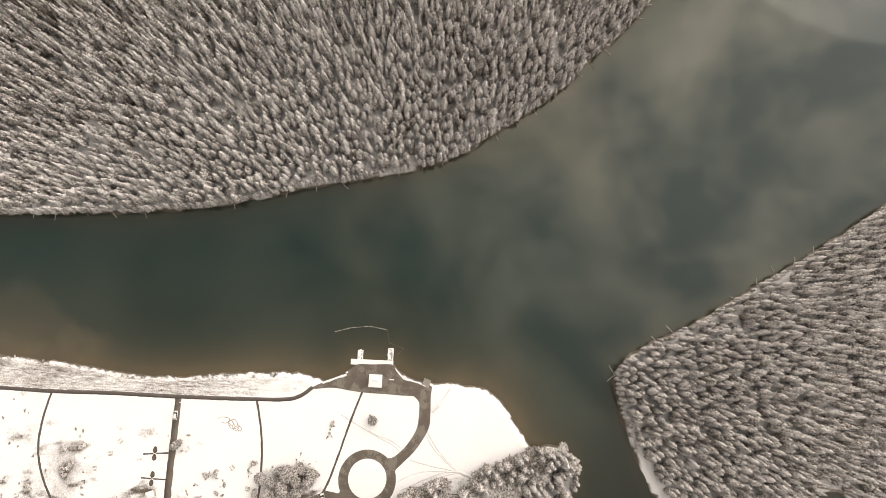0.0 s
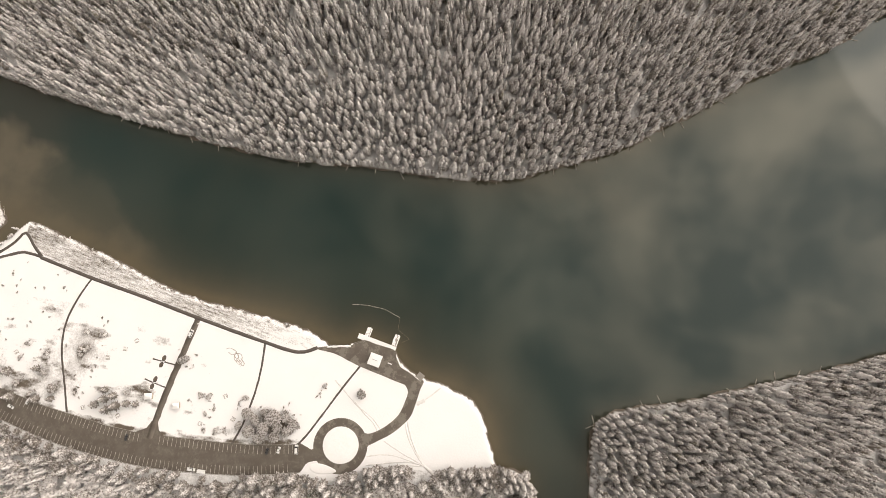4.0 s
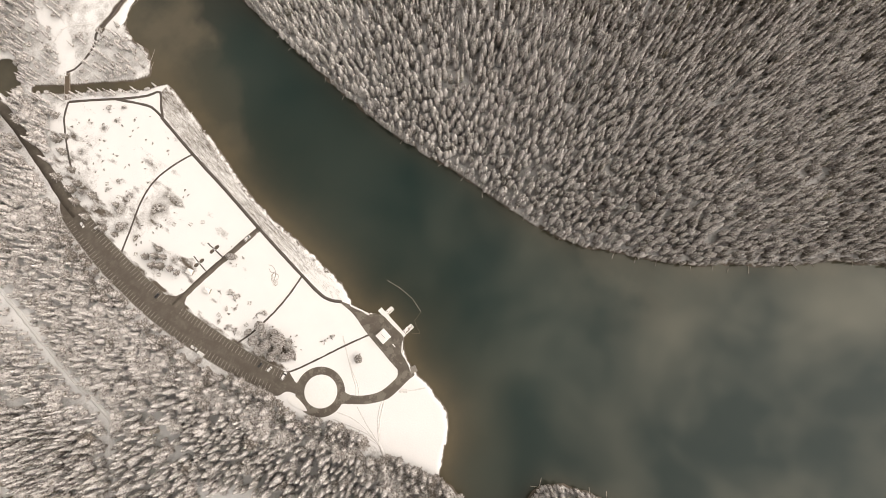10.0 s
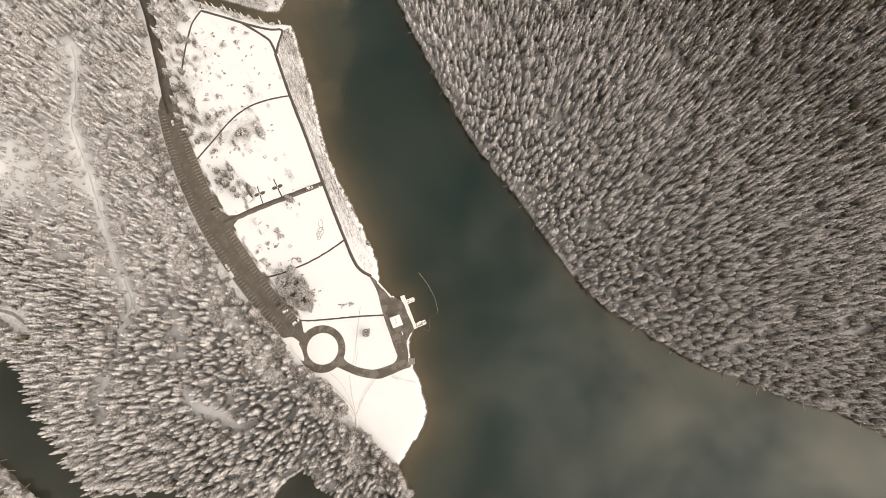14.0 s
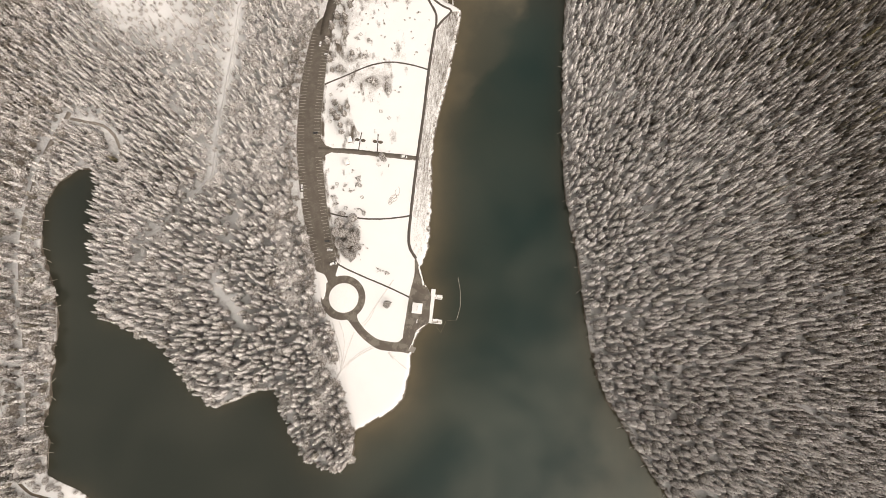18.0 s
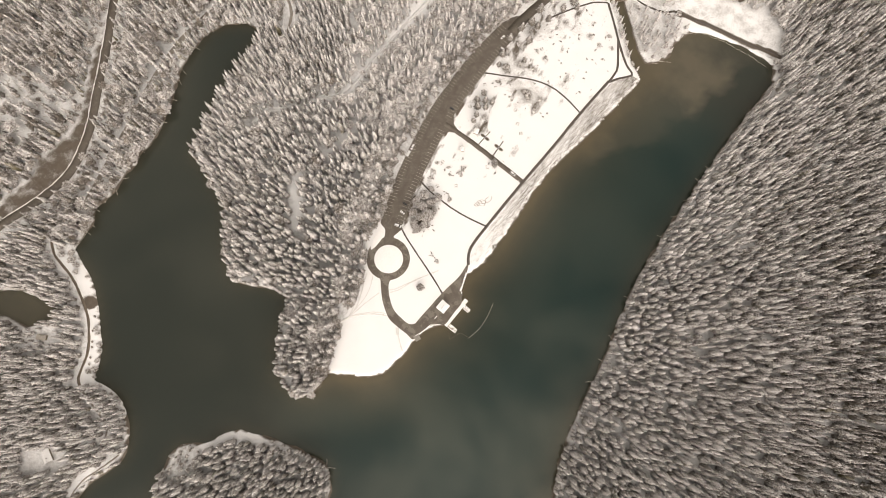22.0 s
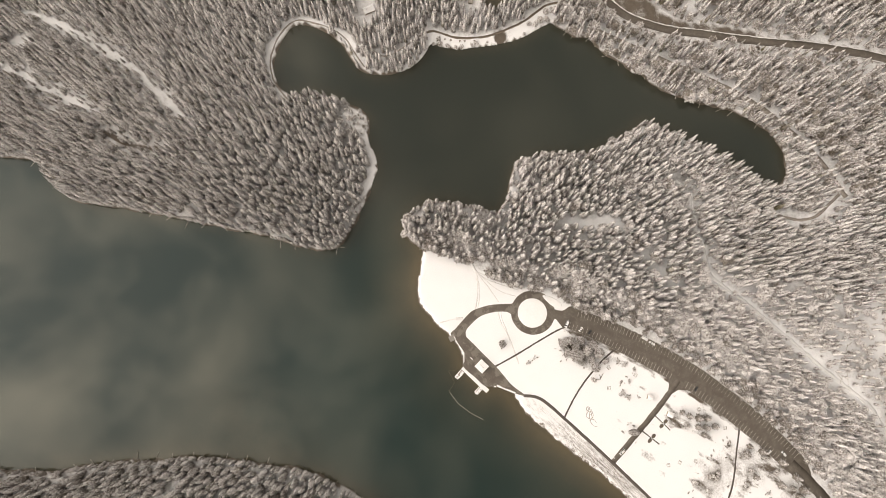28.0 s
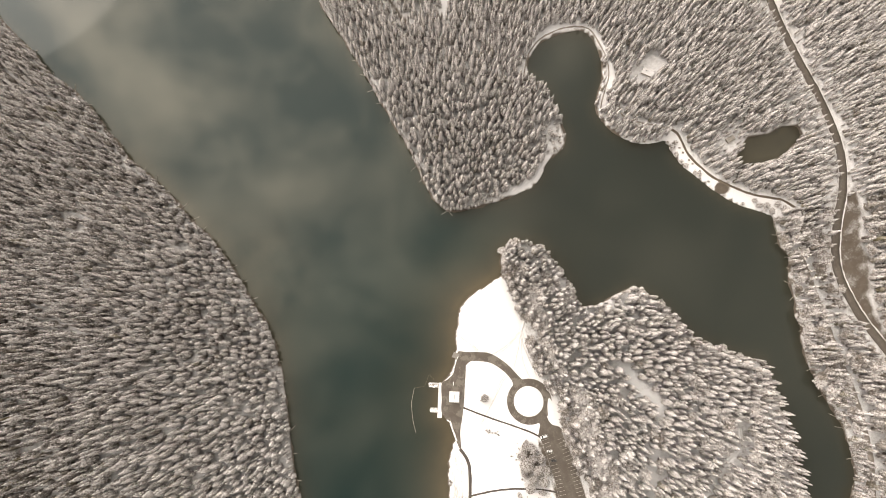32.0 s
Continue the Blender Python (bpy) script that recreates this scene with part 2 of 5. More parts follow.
POINT_SHORE = [(12, -176), (-14, -181), (-26, -183), (-37, -186), (-47, -193), (-54, -204), (-60, -211), (-68, -215), (-77, -220), (-81, -233), (-78, -250), (-75, -264), (-70, -281), (-58, -295),
               (-60, -312), (-74, -327), (-104, -335), (-121, -330), (-128, -306), (-125, -282), (-113, -258), (-116, -240)]
BEACH_SHORE = [(-132, -220), (-148, -212), (-162, -211), (-171, -212), (-174, -202), (-179, -187), (-190, -174), (-202, -159), (-214, -147), (-228, -137),
               (-240, -131), (-251, -125)]
BEACH_TRAIL = [(-273, -128), (-264, -137), (-252, -142), (-238, -147), (-226, -154), (-214, -162), (-204, -171), (-197, -180), (-191, -189), (-187, -199),
               (-185, -209), (-183, -216), (-178, -221)]
WEST_SHORE = [(-250, -108), (-250, -98), (-255, -86), (-252, -76), (-249, -65), (-250, -52), (-247, -32), (-249, -22), (-245.5, -10), (-247, 12), (-252, 35), (-258, 55), (-261, 66), (-262, 92), (-256, 115),
              (-240, 131), (-221, 136)]
WOOD_SHORE = [(-216, 128), (-215, 97), (-216, 60), (-212, 28), (-207, 0), (-187, -9), (-155, -31), (-139, -53), (-127, -70),
              (-109, -82), (-83, -74), (-63, -73), (-57, -86), (-49, -110), (-35, -133), (-14, -140), (0, -133)]
PARK_SHORE = [(3, -113), (16, -106), (35, -98), (44, -91), (51, -74), (54, -56), (57, -45), (61, -36), (71, -28), (73, -16), (75, -3),
              (70, 5), (69, 20), (76, 36), (80, 60), (84, 90), (87, 124), (92.5, 146), (100, 171), (108.5, 197), (116.5, 226), (124, 252), (126, 264)]
CREEK_SHORE = [(112, 275), (103, 286), (95, 296), (85, 309), (76, 320), (66, 332), (58, 343), (53, 351), (56, 355), (63, 347), (70.5, 336), (81, 324), (90, 312.5), (101, 299.5), (110, 289.5), (122, 280.5), (130, 285), (139, 298), (140, 312),
               (146, 328), (160, 336), (175, 338.5), (192, 340), (210, 339.5), (222, 339)]
PARK_POND = [(36, 361), (36, 377), (43, 394), (53, 397), (64, 390), (60, 376), (46, 361)]
WEST_POND = [(-297, -205), (-285, -207), (-271, -203), (-260, -202), (-248, -202), (-242, -195), (-233, -184), (-232, -176), (-240, -174), (-250, -176), (-263, -175), (-274, -180), (-284, -186), (-296, -195)]
OPEN_PARK = [(4, -113), (-1, -103), (-4, -80), (-8, -64), (-8, -44), (-10, -28), (-14, -18), (-21, -3), (-26, 8), (-24, 22), (-25, 40), (-30, 70),
             (-34, 110), (-34.5, 140), (-32.5, 168), (-28.5, 200), (-22.5, 228), (-13, 256), (2, 263), (6, 277), (24, 304), (46, 325), (65, 323),
             (78, 308), (90, 293), (101, 281), (113, 270), (127, 266), (140, 250), (120, 150), (100, 60), (95, -20), (70, -60), (50, -110)]
DAM_SNOW = [(143, 331), (160, 332), (192, 334), (224, 330), (232, 343), (228, 360), (219, 378), (209, 380), (201, 387), (193, 379), (174, 378), (165, 376), (153, 383), (147, 375), (134, 372), (118, 366), (117, 356), (124, 345)]
DAM_CREST = [(119, 338), (124, 342), (138, 343), (147, 343.5), (162, 345), (177, 345), (193, 344.5), (208, 345.5), (221, 347.5), (231, 347)]

SOUTH_GROVE = [(37, -9, 8.5), (5, 38, 11), (12, 50, 12), (9, 63, 12), (14, 42, 9), (-1, 47, 11), (3, 56, 11), (0, 66, 9), (15, 57, 9), (10, 35, 10),
    (6, 46, 12), (12, 69, 10), (-3, 58, 9), (3, 74, 8)]
MIDDLE_GROVE = [(42, 122.5, 9), (14.7, 113.5, 3), (19.2, 106, 4.5), (18.6, 100, 5), (6.8, 100, 4.5), (11.2, 94.4, 3.5), (16.7, 77.5, 3.5), (22, 73.5, 5.5), (-4.2, 99, 4), (-3, 90, 4), (-3, 84, 4), (33, 21, 4), (39, 18.5, 4.5),
    (34, 199, 5), (40, 194, 5), (50, 187, 4), (13, 160, 6), (8, 196, 6), (51, 199, 4), (38, 200, 5)]
NORTH_GROVE = [(18, 222, 6), (26, 242, 5), (36, 239, 5), (31, 224.6, 5), (8, 240, 6), (2, 228, 5), (80, 288, 6), (88, 278, 5), (12, 256, 8), (8, 212, 7), (64, 280, 4), (75, 276, 4), (37, 282, 4)]
FIELD_FIRS = [(1.7, 179, 11), (6.6, 173, 12), (9.7, 167.4, 11), (2.7, 164.3, 12), (5.7, 156.7, 11), (6.3, 150.3, 9), (-0.5, 170, 12), (12.7, 174.5, 9), (40, 299.3, 11), (28.6, 292.5, 12), (21.2, 275.7, 12),
    (9.8, 280.5, 14), (15.4, 263.8, 13), (8.6, 264.4, 14), (15, 246.8, 12), (20.1, 226.6, 10), (3, 255, 13), (-2, 240, 12), (-1, 222, 11), (1, 211, 10), (48.8, 319.2, 12), (34, 303, 13)]
PARK_TREES = SOUTH_GROVE + MIDDLE_GROVE + NORTH_GROVE

# clearings in the woods that follow old tracks: (line, half width)
CLEARINGS_A = [
    ([(-111, 117), (-108, 132), (-106, 148), (-104.5, 160), (-101, 178), (-95, 207), (-88, 240), (-84, 270), (-80, 286), (-66, 307), (-58, 324), (-51, 338), (-49, 351)], 4.0, 0.2, 0.06),
    ([(-173, 51), (-171, 62), (-166, 69), (-155, 75), (-140, 89), (-125, 104), (-111, 117)], 2.2, 0.24, 0.0),
    ([(-228, 181), (-214, 179), (-201, 168), (-193, 156)], 4.0, 0.32, 0.15),
    ([(8, -557), (1, -523), (-1, -485), (-2, -452), (1, -419), (7, -394), (15, -371)], 3.4, 0.27, 0.3),
]
CLEARINGS_B = [
    ([(70, -565), (65, -545), (59, -524), (60, -502), (56, -479), (53, -451), (52, -439)], 3.4, 0.27, 0.3),
    ([(64, -418), (64, -396), (50, -366)], 2.4, 0.6, 0.1),
    ([(52, -487), (50, -482)], 4.5, 0.3, 0.05),
    ([(74, -473), (70, -470)], 5.0, 0.3, 0.05),
    ([(11, -455), (13, -452)], 4.0, 0.3, 0.1),
    ([(34, -543), (34, -540)], 7.5, 0.22, 0.0),
    ([(-197, 151), (-204, 165)], 3.2, 0.32, 0.0),
    ([(-144, 184), (-144, 188)], 4.0, 0.32, 0.1),
    ([(-141, 224), (-138, 228)], 4.5, 0.32, 0.1),
]
CLEARINGS_C = [
    ([(-80, -18), (-72, -12)], 3.0, 0.35, 0.2),
    ([(-178, 56), (-172, 52)], 4.0, 0.42, 0.0),
    ([(-86, 97), (-90, 83), (-90, 72), (-97, 57)], 4.6, 0.22, 0.25),
    ([(-109, 28), (-107, 17), (-100, 8), (-91, -4), (-90, -15)], 4.4, 0.22, 0.15),
    ([(-100, 8), (-88, 7), (-78, 5)], 4.0, 0.22, 0.25),
    ([(-104, 190), (-112, 186), (-117, 179), (-125, 168)], 3.2, 0.34, 0.3),
    ([(-108, 134), (-104, 120), (-97, 114)], 3.4, 0.32, 0.3),
    ([(-82, 107), (-81, 98)], 4.0, 0.34, 0.2),
]
CLEARINGS_D = [
    ([(-203, 164), (-199, 145)], 2.6, 0.34, 0.2),
    ([(-144, 194), (-136, 178), (-138, 166)], 3.4, 0.34, 0.25),
    ([(84, 341), (90, 345), (97, 352), (104, 361), (110, 375), (111, 390)], 6.5, 0.2, 0.1),
    ([(94, 334), (109, 336), (122, 342)], 4.2, 0.32, 0.0),
    ([(116, 366), (108, 368), (96, 367), (83, 373)], 2.2, 0.32, 0.0),
    ([(-399, -35), (-365, -25), (-338, -22)], 15.0, 0.33, 0.3),
    ([(-350, -55), (-378, -55)], 12.0, 0.33, 0.3),
    ([(-13, -52), (-11, -66)], 3.5, 0.3, 0.0),
    ([(-176, -300), (-172, -293)], 4.0, 0.36, 0.3),
]
CLEARINGS_E = [
    ([(-155, -231), (-146, -235), (-137, -241)], 2.0, 0.34, 0.0),
    ([(-150, -260), (-137, -247)], 2.0, 0.34, 0.0),
    ([(-62, -219), (-70, -227), (-72, -238), (-64, -246)], 5.0, 0.36, 0.7),
    ([(-292, -218), (-288, -222)], 5.0, 0.36, 0.2),
]
CLEARINGS = [(np.array(q[0], float), *q[1:]) for q in CLEARINGS_A + CLEARINGS_B + CLEARINGS_C + CLEARINGS_D + CLEARINGS_E]


def curve(points, step, closed=False):
    """Points at even steps along a smooth line through the given ones."""
    p = np.array(points, float)
    n = len(p)
    out = []
    for i in range(n if closed else n - 1):
        if closed:
            a, b, c, d = p[i - 1], p[i], p[(i + 1) % n], p[(i + 2) % n]
        else:
            a, b, c, d = p[max(i - 1, 0)], p[i], p[i + 1], p[min(i + 2, n - 1)]
        k = max(1, int(np.linalg.norm(c - b) / step))
        for u in np.arange(k) / k:
            out.append(0.5 * (2 * b + (c - a) * u + (2 * a - 5 * b + 4 * c - d) * u * u + (3 * b - a - 3 * c + d) * u ** 3))
    if not closed:
        out.append(p[-1])
    return np.array(out)


def inside(x, y, poly):
    """Which points lie inside the closed polygon."""
    x, y = np.asarray(x, float), np.asarray(y, float)
    res = np.zeros(x.shape, bool)
    for (ax, ay), (bx, by) in zip(poly, np.roll(poly, -1, axis=0)):
        if ay != by:
            res ^= ((ay > y) != (by > y)) & (x < (bx - ax) * (y - ay) / (by - ay) + ax)
    return res


def gap(x, y, line, closed=False):
    """Distance of points to a polyline."""
    x, y = np.asarray(x, float), np.asarray(y, float)
    best = np.full(x.shape, 1e12)
    pairs = zip(line, np.roll(line, -1, axis=0)) if closed else zip(line[:-1], line[1:])
    for (ax, ay), (bx, by) in pairs:
        dx, dy = bx - ax, by - ay
        u = np.clip(((x - ax) * dx + (y - ay) * dy) / (dx * dx + dy * dy + 1e-12), 0, 1)
        best = np.minimum(best, (x - ax - u * dx) ** 2 + (y - ay - u * dy) ** 2)
    return np.sqrt(best)


LAKE = curve(EAST_SHORE + SOUTH_ARM + POINT_SHORE + BEACH_SHORE + WEST_SHORE + WOOD_SHORE + PARK_SHORE + CREEK_SHORE, 7.0, True)
PONDS = [curve(PARK_POND, 5.0, True), curve(WEST_POND, 5.0, True)]
OPEN_PARK, DAM_SNOW = np.array(OPEN_PARK, float), np.array(DAM_SNOW, float)
EAST_LINE = np.array(EAST_SHORE, float)
COVE_LINE = np.array(POINT_SHORE[8:], float)


def shore(x, y):
    """Metres from the water's edge: positive on land."""
    s = np.where(inside(x, y, LAKE), -1.0, 1.0) * gap(x, y, LAKE, True)
    for p in PONDS:
        s = np.minimum(s, np.where(inside(x, y, p), -1.0, 1.0) * gap(x, y, p, True))
    return s


def soft(v, a, b):
    u = np.clip((v - a) / (b - a), 0, 1)
    return u * u * (3 - 2 * u)


def ripple(x, y):
    """A few metres of unevenness from sines that do not repeat in view."""
    return (np.sin(x * 0.31 + 1.3 * np.sin(y * 0.23)) + np.sin(y * 0.37 + 1.7 * np.sin(x * 0.19)) + np.sin((x + y) * 0.83 + np.sin(x * 0.7)) * 0.6) / 2.6


def relief(x, y, s):
    """Height of the ground at points whose distance from the water is s."""
    east = soft(x - np.interp(y, EAST_LINE[::-1, 1], EAST_LINE[::-1, 0]), 0, 40)
    slope = 0.16 * east + 0.03 * (1 - east)
    in_park = inside(x, y, OPEN_PARK)
    w = s + np.where(in_park, 0.8, 0.5 + soft(np.minimum(gap(x, y, np.array(BEACH_SHORE[2:], float)), gap(x, y, COVE_LINE)), 2, 9)) * ripple(x * 0.8, y * 0.8) + np.where(in_park, 0.7, 0.0) * ripple(x * 2.3 + 5, y * 2.3)
    calm = np.where(in_park, 0.0, soft(gap(x, y, OPEN_PARK, True), 5, 26))
    up = np.clip(0.5 * w, 0, 1.5) + calm * (slope * np.maximum(0, s - 14) + 0.25 * ripple(x, y) * np.clip(s / 8, 0, 1))
    down = np.maximum(-4.0, 0.5 * w)
    return np.where(w > 0, up, down)


def height(x, y):
    x, y = np.atleast_1d(np.asarray(x, float)), np.atleast_1d(np.asarray(y, float))
    return relief(x, y, shore(x, y))


# ---- mesh helpers ----
def mesh_of(name, v, f, mat, smooth=False, attrs=None):
    """A mesh from arrays of corners and of faces (all with the same number of sides, or a plain list)."""
    me = bpy.data.meshes.new(name)
    if isinstance(f, np.ndarray):
        k = f.shape[1]
        me.vertices.add(len(v))
        me.vertices.foreach_set("co", np.ascontiguousarray(v, np.float32).ravel())
        me.loops.add(f.size)
        me.loops.foreach_set("vertex_index", np.ascontiguousarray(f, np.int32).ravel())
        me.polygons.add(len(f))
        me.polygons.foreach_set("loop_start", np.arange(0, f.size, k, dtype=np.int32))
        me.update(calc_edges=True)
    else:
        me.from_pydata([tuple(map(float, c)) for c in v], [], f)
    if smooth:
        me.polygons.foreach_set("use_smooth", np.ones(len(me.polygons), bool))
    for key, val in (attrs or {}).items():
        a = me.attributes.new(key, "FLOAT", "POINT")
        a.data.foreach_set("value", np.ascontiguousarray(val, np.float32))
    me.materials.append(mat)
    return me


def of_bm(name, bm, mat, smooth=False):
    me = bpy.data.meshes.new(name)
    bmesh.ops.recalc_face_normals(bm, faces=bm.faces)
    bm.to_mesh(me)
    bm.free()
    if smooth:
        me.polygons.foreach_set("use_smooth", np.ones(len(me.polygons), bool))
    me.materials.append(mat)
    return me


def part(name, data, parent, m=None, label=""):
    """One mesh as a part under a thing or under a part. A bmesh comes with its material: (bm, mat)."""
    if isinstance(data, tuple):
        data = of_bm(name, *data)
    ob = new(name, data)
    ob.parent = parent
    if m is not None:
        ob.matrix_basis = m
    return tagged(ob, label) if label else ob


def thing(name, m, label, category, group="", kind=""):
    ob = new(name)
    ob.matrix_basis = m
    return tagged(ob, label, category, group, kind)


def box(bm, x, y, z, sx, sy, sz, bev=0.0, rz=0.0, rx=0.0):
    """A box standing on z, its top edges rounded by bev."""
    r = bmesh.ops.create_cube(bm, size=1, matrix=Matrix.Translation((x, y, z + sz / 2)) @ Euler((rx, 0, rz)).to_matrix().to_4x4() @ Matrix.Diagonal((sx, sy, sz, 1)))
    if bev:
        es = {e for v in r["verts"] for e in v.link_edges}
        bmesh.ops.bevel(bm, geom=list(es), offset=bev, segments=2, affect="EDGES", profile=0.6)
    return bm


def rod(bm, a, b, r0, r1, n=6):
    """A tapered round bar from a to b."""
    a, b = Vector(a), Vector(b)
    d = b - a
    m = Matrix.Translation((a + b) / 2) @ d.to_track_quat("Z", "Y").to_matrix().to_4x4()
    bmesh.ops.create_cone(bm, cap_ends=True, segments=n, radius1=r0, radius2=r1, depth=d.length, matrix=m)
    return bm


def ribbon(points, width, z, step=3.0, skirt=0.12, ground=False, ragged=0.0, seed=0):
    """Corners and faces of a paved strip of some thickness along a smooth line."""
    c = curve(points, step)
    t = np.gradient(c, axis=0)
    t /= np.linalg.norm(t, axis=1)[:, None] + 1e-9
    nrm = np.stack([-t[:, 1], t[:, 0]], 1)
    rng = np.random.RandomState(seed)
    w = np.full((len(c), 2), width / 2) + ragged * (rng.rand(len(c), 2) - 0.5)
    L, R = c + nrm * w[:, :1], c - nrm * w[:, 1:]
    zz = [np.full(len(c), z)] * 3
    if ground:
        zz = [height(q[:, 0], q[:, 1]) + z for q in (L, c, R)]
        top = np.maximum(np.maximum(zz[0], zz[1]), zz[2])
        zz = [0.5 * q + 0.5 * top for q in zz]
    rows = [np.c_[L, zz[0] - skirt], np.c_[L, zz[0]], np.c_[c, zz[1]], np.c_[R, zz[2]], np.c_[R, zz[2] - skirt]]
    v = np.stack(rows, 1).reshape(-1, 3)
    n = len(c)
    i = np.arange(n - 1)[:, None] * 5 + np.arange(4)
    f = np.stack([i, i + 1, i + 6, i + 5], -1).reshape(-1, 4)[:, ::-1]
    return v, np.ascontiguousarray(f)


def slab(points, z, thick=0.12, mat=None, name="slab"):
    """A flat paved area with an upright edge."""
    bm = bmesh.new()
    vs = [bm.verts.new((x, y, z)) for x, y in points]
    fc = bm.faces.new(vs)
    r = bmesh.ops.extrude_face_region(bm, geom=[fc])
    bmesh.ops.translate(bm, verts=[g for g in r["geom"] if isinstance(g, bmesh.types.BMVert)], vec=(0, 0, -thick))
    return of_bm(name, bm, mat)


# ---- ground: one sheet from the lake bed to the horizon ----
STEP, FINE = 4.0, 1.6
FAR = [4000.0, 2600.0, 1700.0, 1150.0, 850.0]
gx = np.concatenate([[-q for q in FAR], np.arange(-560, -44, STEP), np.arange(-44, 132, FINE), np.arange(132, 620, STEP), FAR])
gy = np.concatenate([[-q for q in FAR], np.arange(-700, -124, STEP), np.arange(-124, 356, FINE), np.arange(356, 600, STEP), FAR])
GX, GY = [q.ravel() for q in np.meshgrid(gx, gy)]
GS = shore(GX, GY)
GZ = relief(GX, GY, GS)
in_park = inside(GX, GY, OPEN_PARK)
in_dam = inside(GX, GY, DAM_SNOW)
LOT_IN = [(-4, 31), (-8, 52), (-10.5, 78), (-12, 110), (-13, 140), (-12, 165), (-8, 195), (-4, 222), (2, 247)]
LAKE_PATH = [(66, 12), (65, 29), (61, 42), (64, 68), (73, 120), (82, 163), (91, 205), (100, 247), (115, 262)]
strip_side = in_park & (GX > np.interp(GY, [q[1] for q in LAKE_PATH], [q[0] for q in LAKE_PATH])) & (GY > 30) & (GY < 262)
bare = np.where(in_park | in_dam, 0.05, 0.34)
bare = np.where(strip_side, (0.28 + 0.14 * soft(GY, 55, 140) + 0.08 * ripple(GX * 0.6, GY * 0.2)) * (0.5 + 0.5 * soft(GS, 1.0, 4.0)), bare)
NORTH_FIELD = soft(GY, 130, 200) * (GX > 0) * in_park
bare = bare + (0.1 * NORTH_FIELD + 0.19 * soft(GY, 70, 150) * in_park * (GX < 70) * (0.6 + 0.6 * ripple(GX * 0.25, GY * 0.25))) * (~strip_side)
BEACH = np.array(BEACH_TRAIL + BEACH_SHORE[3:], float)
beach_in = np.where(inside(GX, GY, BEACH), 1.0, -1.0) * gap(GX, GY, BEACH, True)
beach_in = np.maximum(beach_in, 3.0 - gap(GX, GY, np.array(BEACH_SHORE[:4], float)))
COVE_RIM = curve([(-126, -252), (-133, -275), (-136, -305), (-128, -335), (-104, -342), (-76, -334), (-63, -318)], 6.0)
POND_RIM = curve([(35, 368), (36, 380), (43, 397), (54, 400), (66, 390)], 6.0)
POINT_RIM = curve([(-14, -184), (-30, -187), (-44, -195), (-52, -206), (-58, -213)], 6.0)
bare = np.where((np.hypot(GX - 130, GY - 345) < 95) & ~in_park, 0.36 + 0.08 * ripple(GX, GY), bare)
bare = np.where(in_dam, 0.33 + 0.06 * ripple(GX * 0.9, GY * 0.9), bare)
bare = np.where(in_dam & (GY < 341), 0.12, bare)
crest_gap = gap(GX, GY, np.array(DAM_CREST, float))
bare = np.where(crest_gap < 2.6, 0.62, bare)
bare = np.maximum(bare, in_park * (0.42 + 0.2 * ripple(GX, GY)) * (1 - soft(gap(GX, GY, np.array(LOT_IN, float)), 2.0, 4.5)))
bare = bare + in_park * 0.26 * (0.7 + 0.5 * ripple(GX * 1.4, GY * 1.4)) * np.exp(-((GX + 3 - 0.02 * (GY - 88)) / 6) ** 2 - ((GY - 86) / 17) ** 2)
beach_in = np.maximum(beach_in, np.maximum(2.0 - gap(GX, GY, COVE_RIM), np.maximum(2.4 - gap(GX, GY, POINT_RIM), 2.6 - gap(GX, GY, POND_RIM))))
beach = beach_in > -1.0
bare = bare + soft(beach_in, -2.2, 1.2) * (0.19 + 0.1 * ripple(GX, GY) - bare)
bare = np.maximum(bare, 0.95 * (1 - soft(np.hypot(GX + 211, GY + 158), 3, 9)))
bare = bare - 0.13 * np.exp(-(((GX + 180) * 0.76 - (GY - 300) * 0.65) / 95) ** 2 - (((GX + 180) * 0.65 + (GY - 300) * 0.76) / 40) ** 2) * (~in_park)
WEST_ROAD = [(-297, -420), (-302, -330), (-312, -275), (-324, -225), (-328, -179), (-321, -143), (-304, -105), (-294, -68), (-301, -28), (-316, 8), (-337, 56), (-360, 104), (-382, 165), (-397, 240)]
bare = np.where((GX < -255) & (GY > -130), 0.34, bare)
bare = np.maximum(bare, (0.5 + 0.12 * ripple(GX, GY)) * (1 - soft(gap(GX, GY, np.array(WEST_ROAD, float)), 3.8, 7.0)))
# broad gravel lay-by beside the public road
GRAVEL = np.array([(-332, -140), (-329, -113), (-321, -92), (-325, -72), (-319, -55), (-315, -38), (-316, -17), (-327, 5), (-343, 48), (-337, 52), (-316, 4), (-301, -32), (-294, -62), (-300, -92), (-314, -125)], float)
gravel_in = np.where(inside(GX, GY, GRAVEL), 1.0, -1.0) * gap(GX, GY, GRAVEL, True)
bare = np.maximum(bare, (0.57 + 0.1 * ripple(GX * 0.9, GY * 0.9)) * soft(gravel_in, -3.5, 1.5))
for x, y, h in PARK_TREES:  # thin snow under the bare trees
    bare = bare + in_park * 0.17 * np.exp(-((GX - x) ** 2 + (GY - y) ** 2) / (0.72 * h + 0.5) ** 2)
for line, w, b, _ in CLEARINGS:
    bare = np.where(gap(GX, GY, line) < w, b + 0.08 * ripple(GX, GY), bare)
bare = np.where(gap(GX, GY, np.array([(171, 430), (174, 407), (173, 396), (175, 384)], float)) < 3, 1.0, bare)
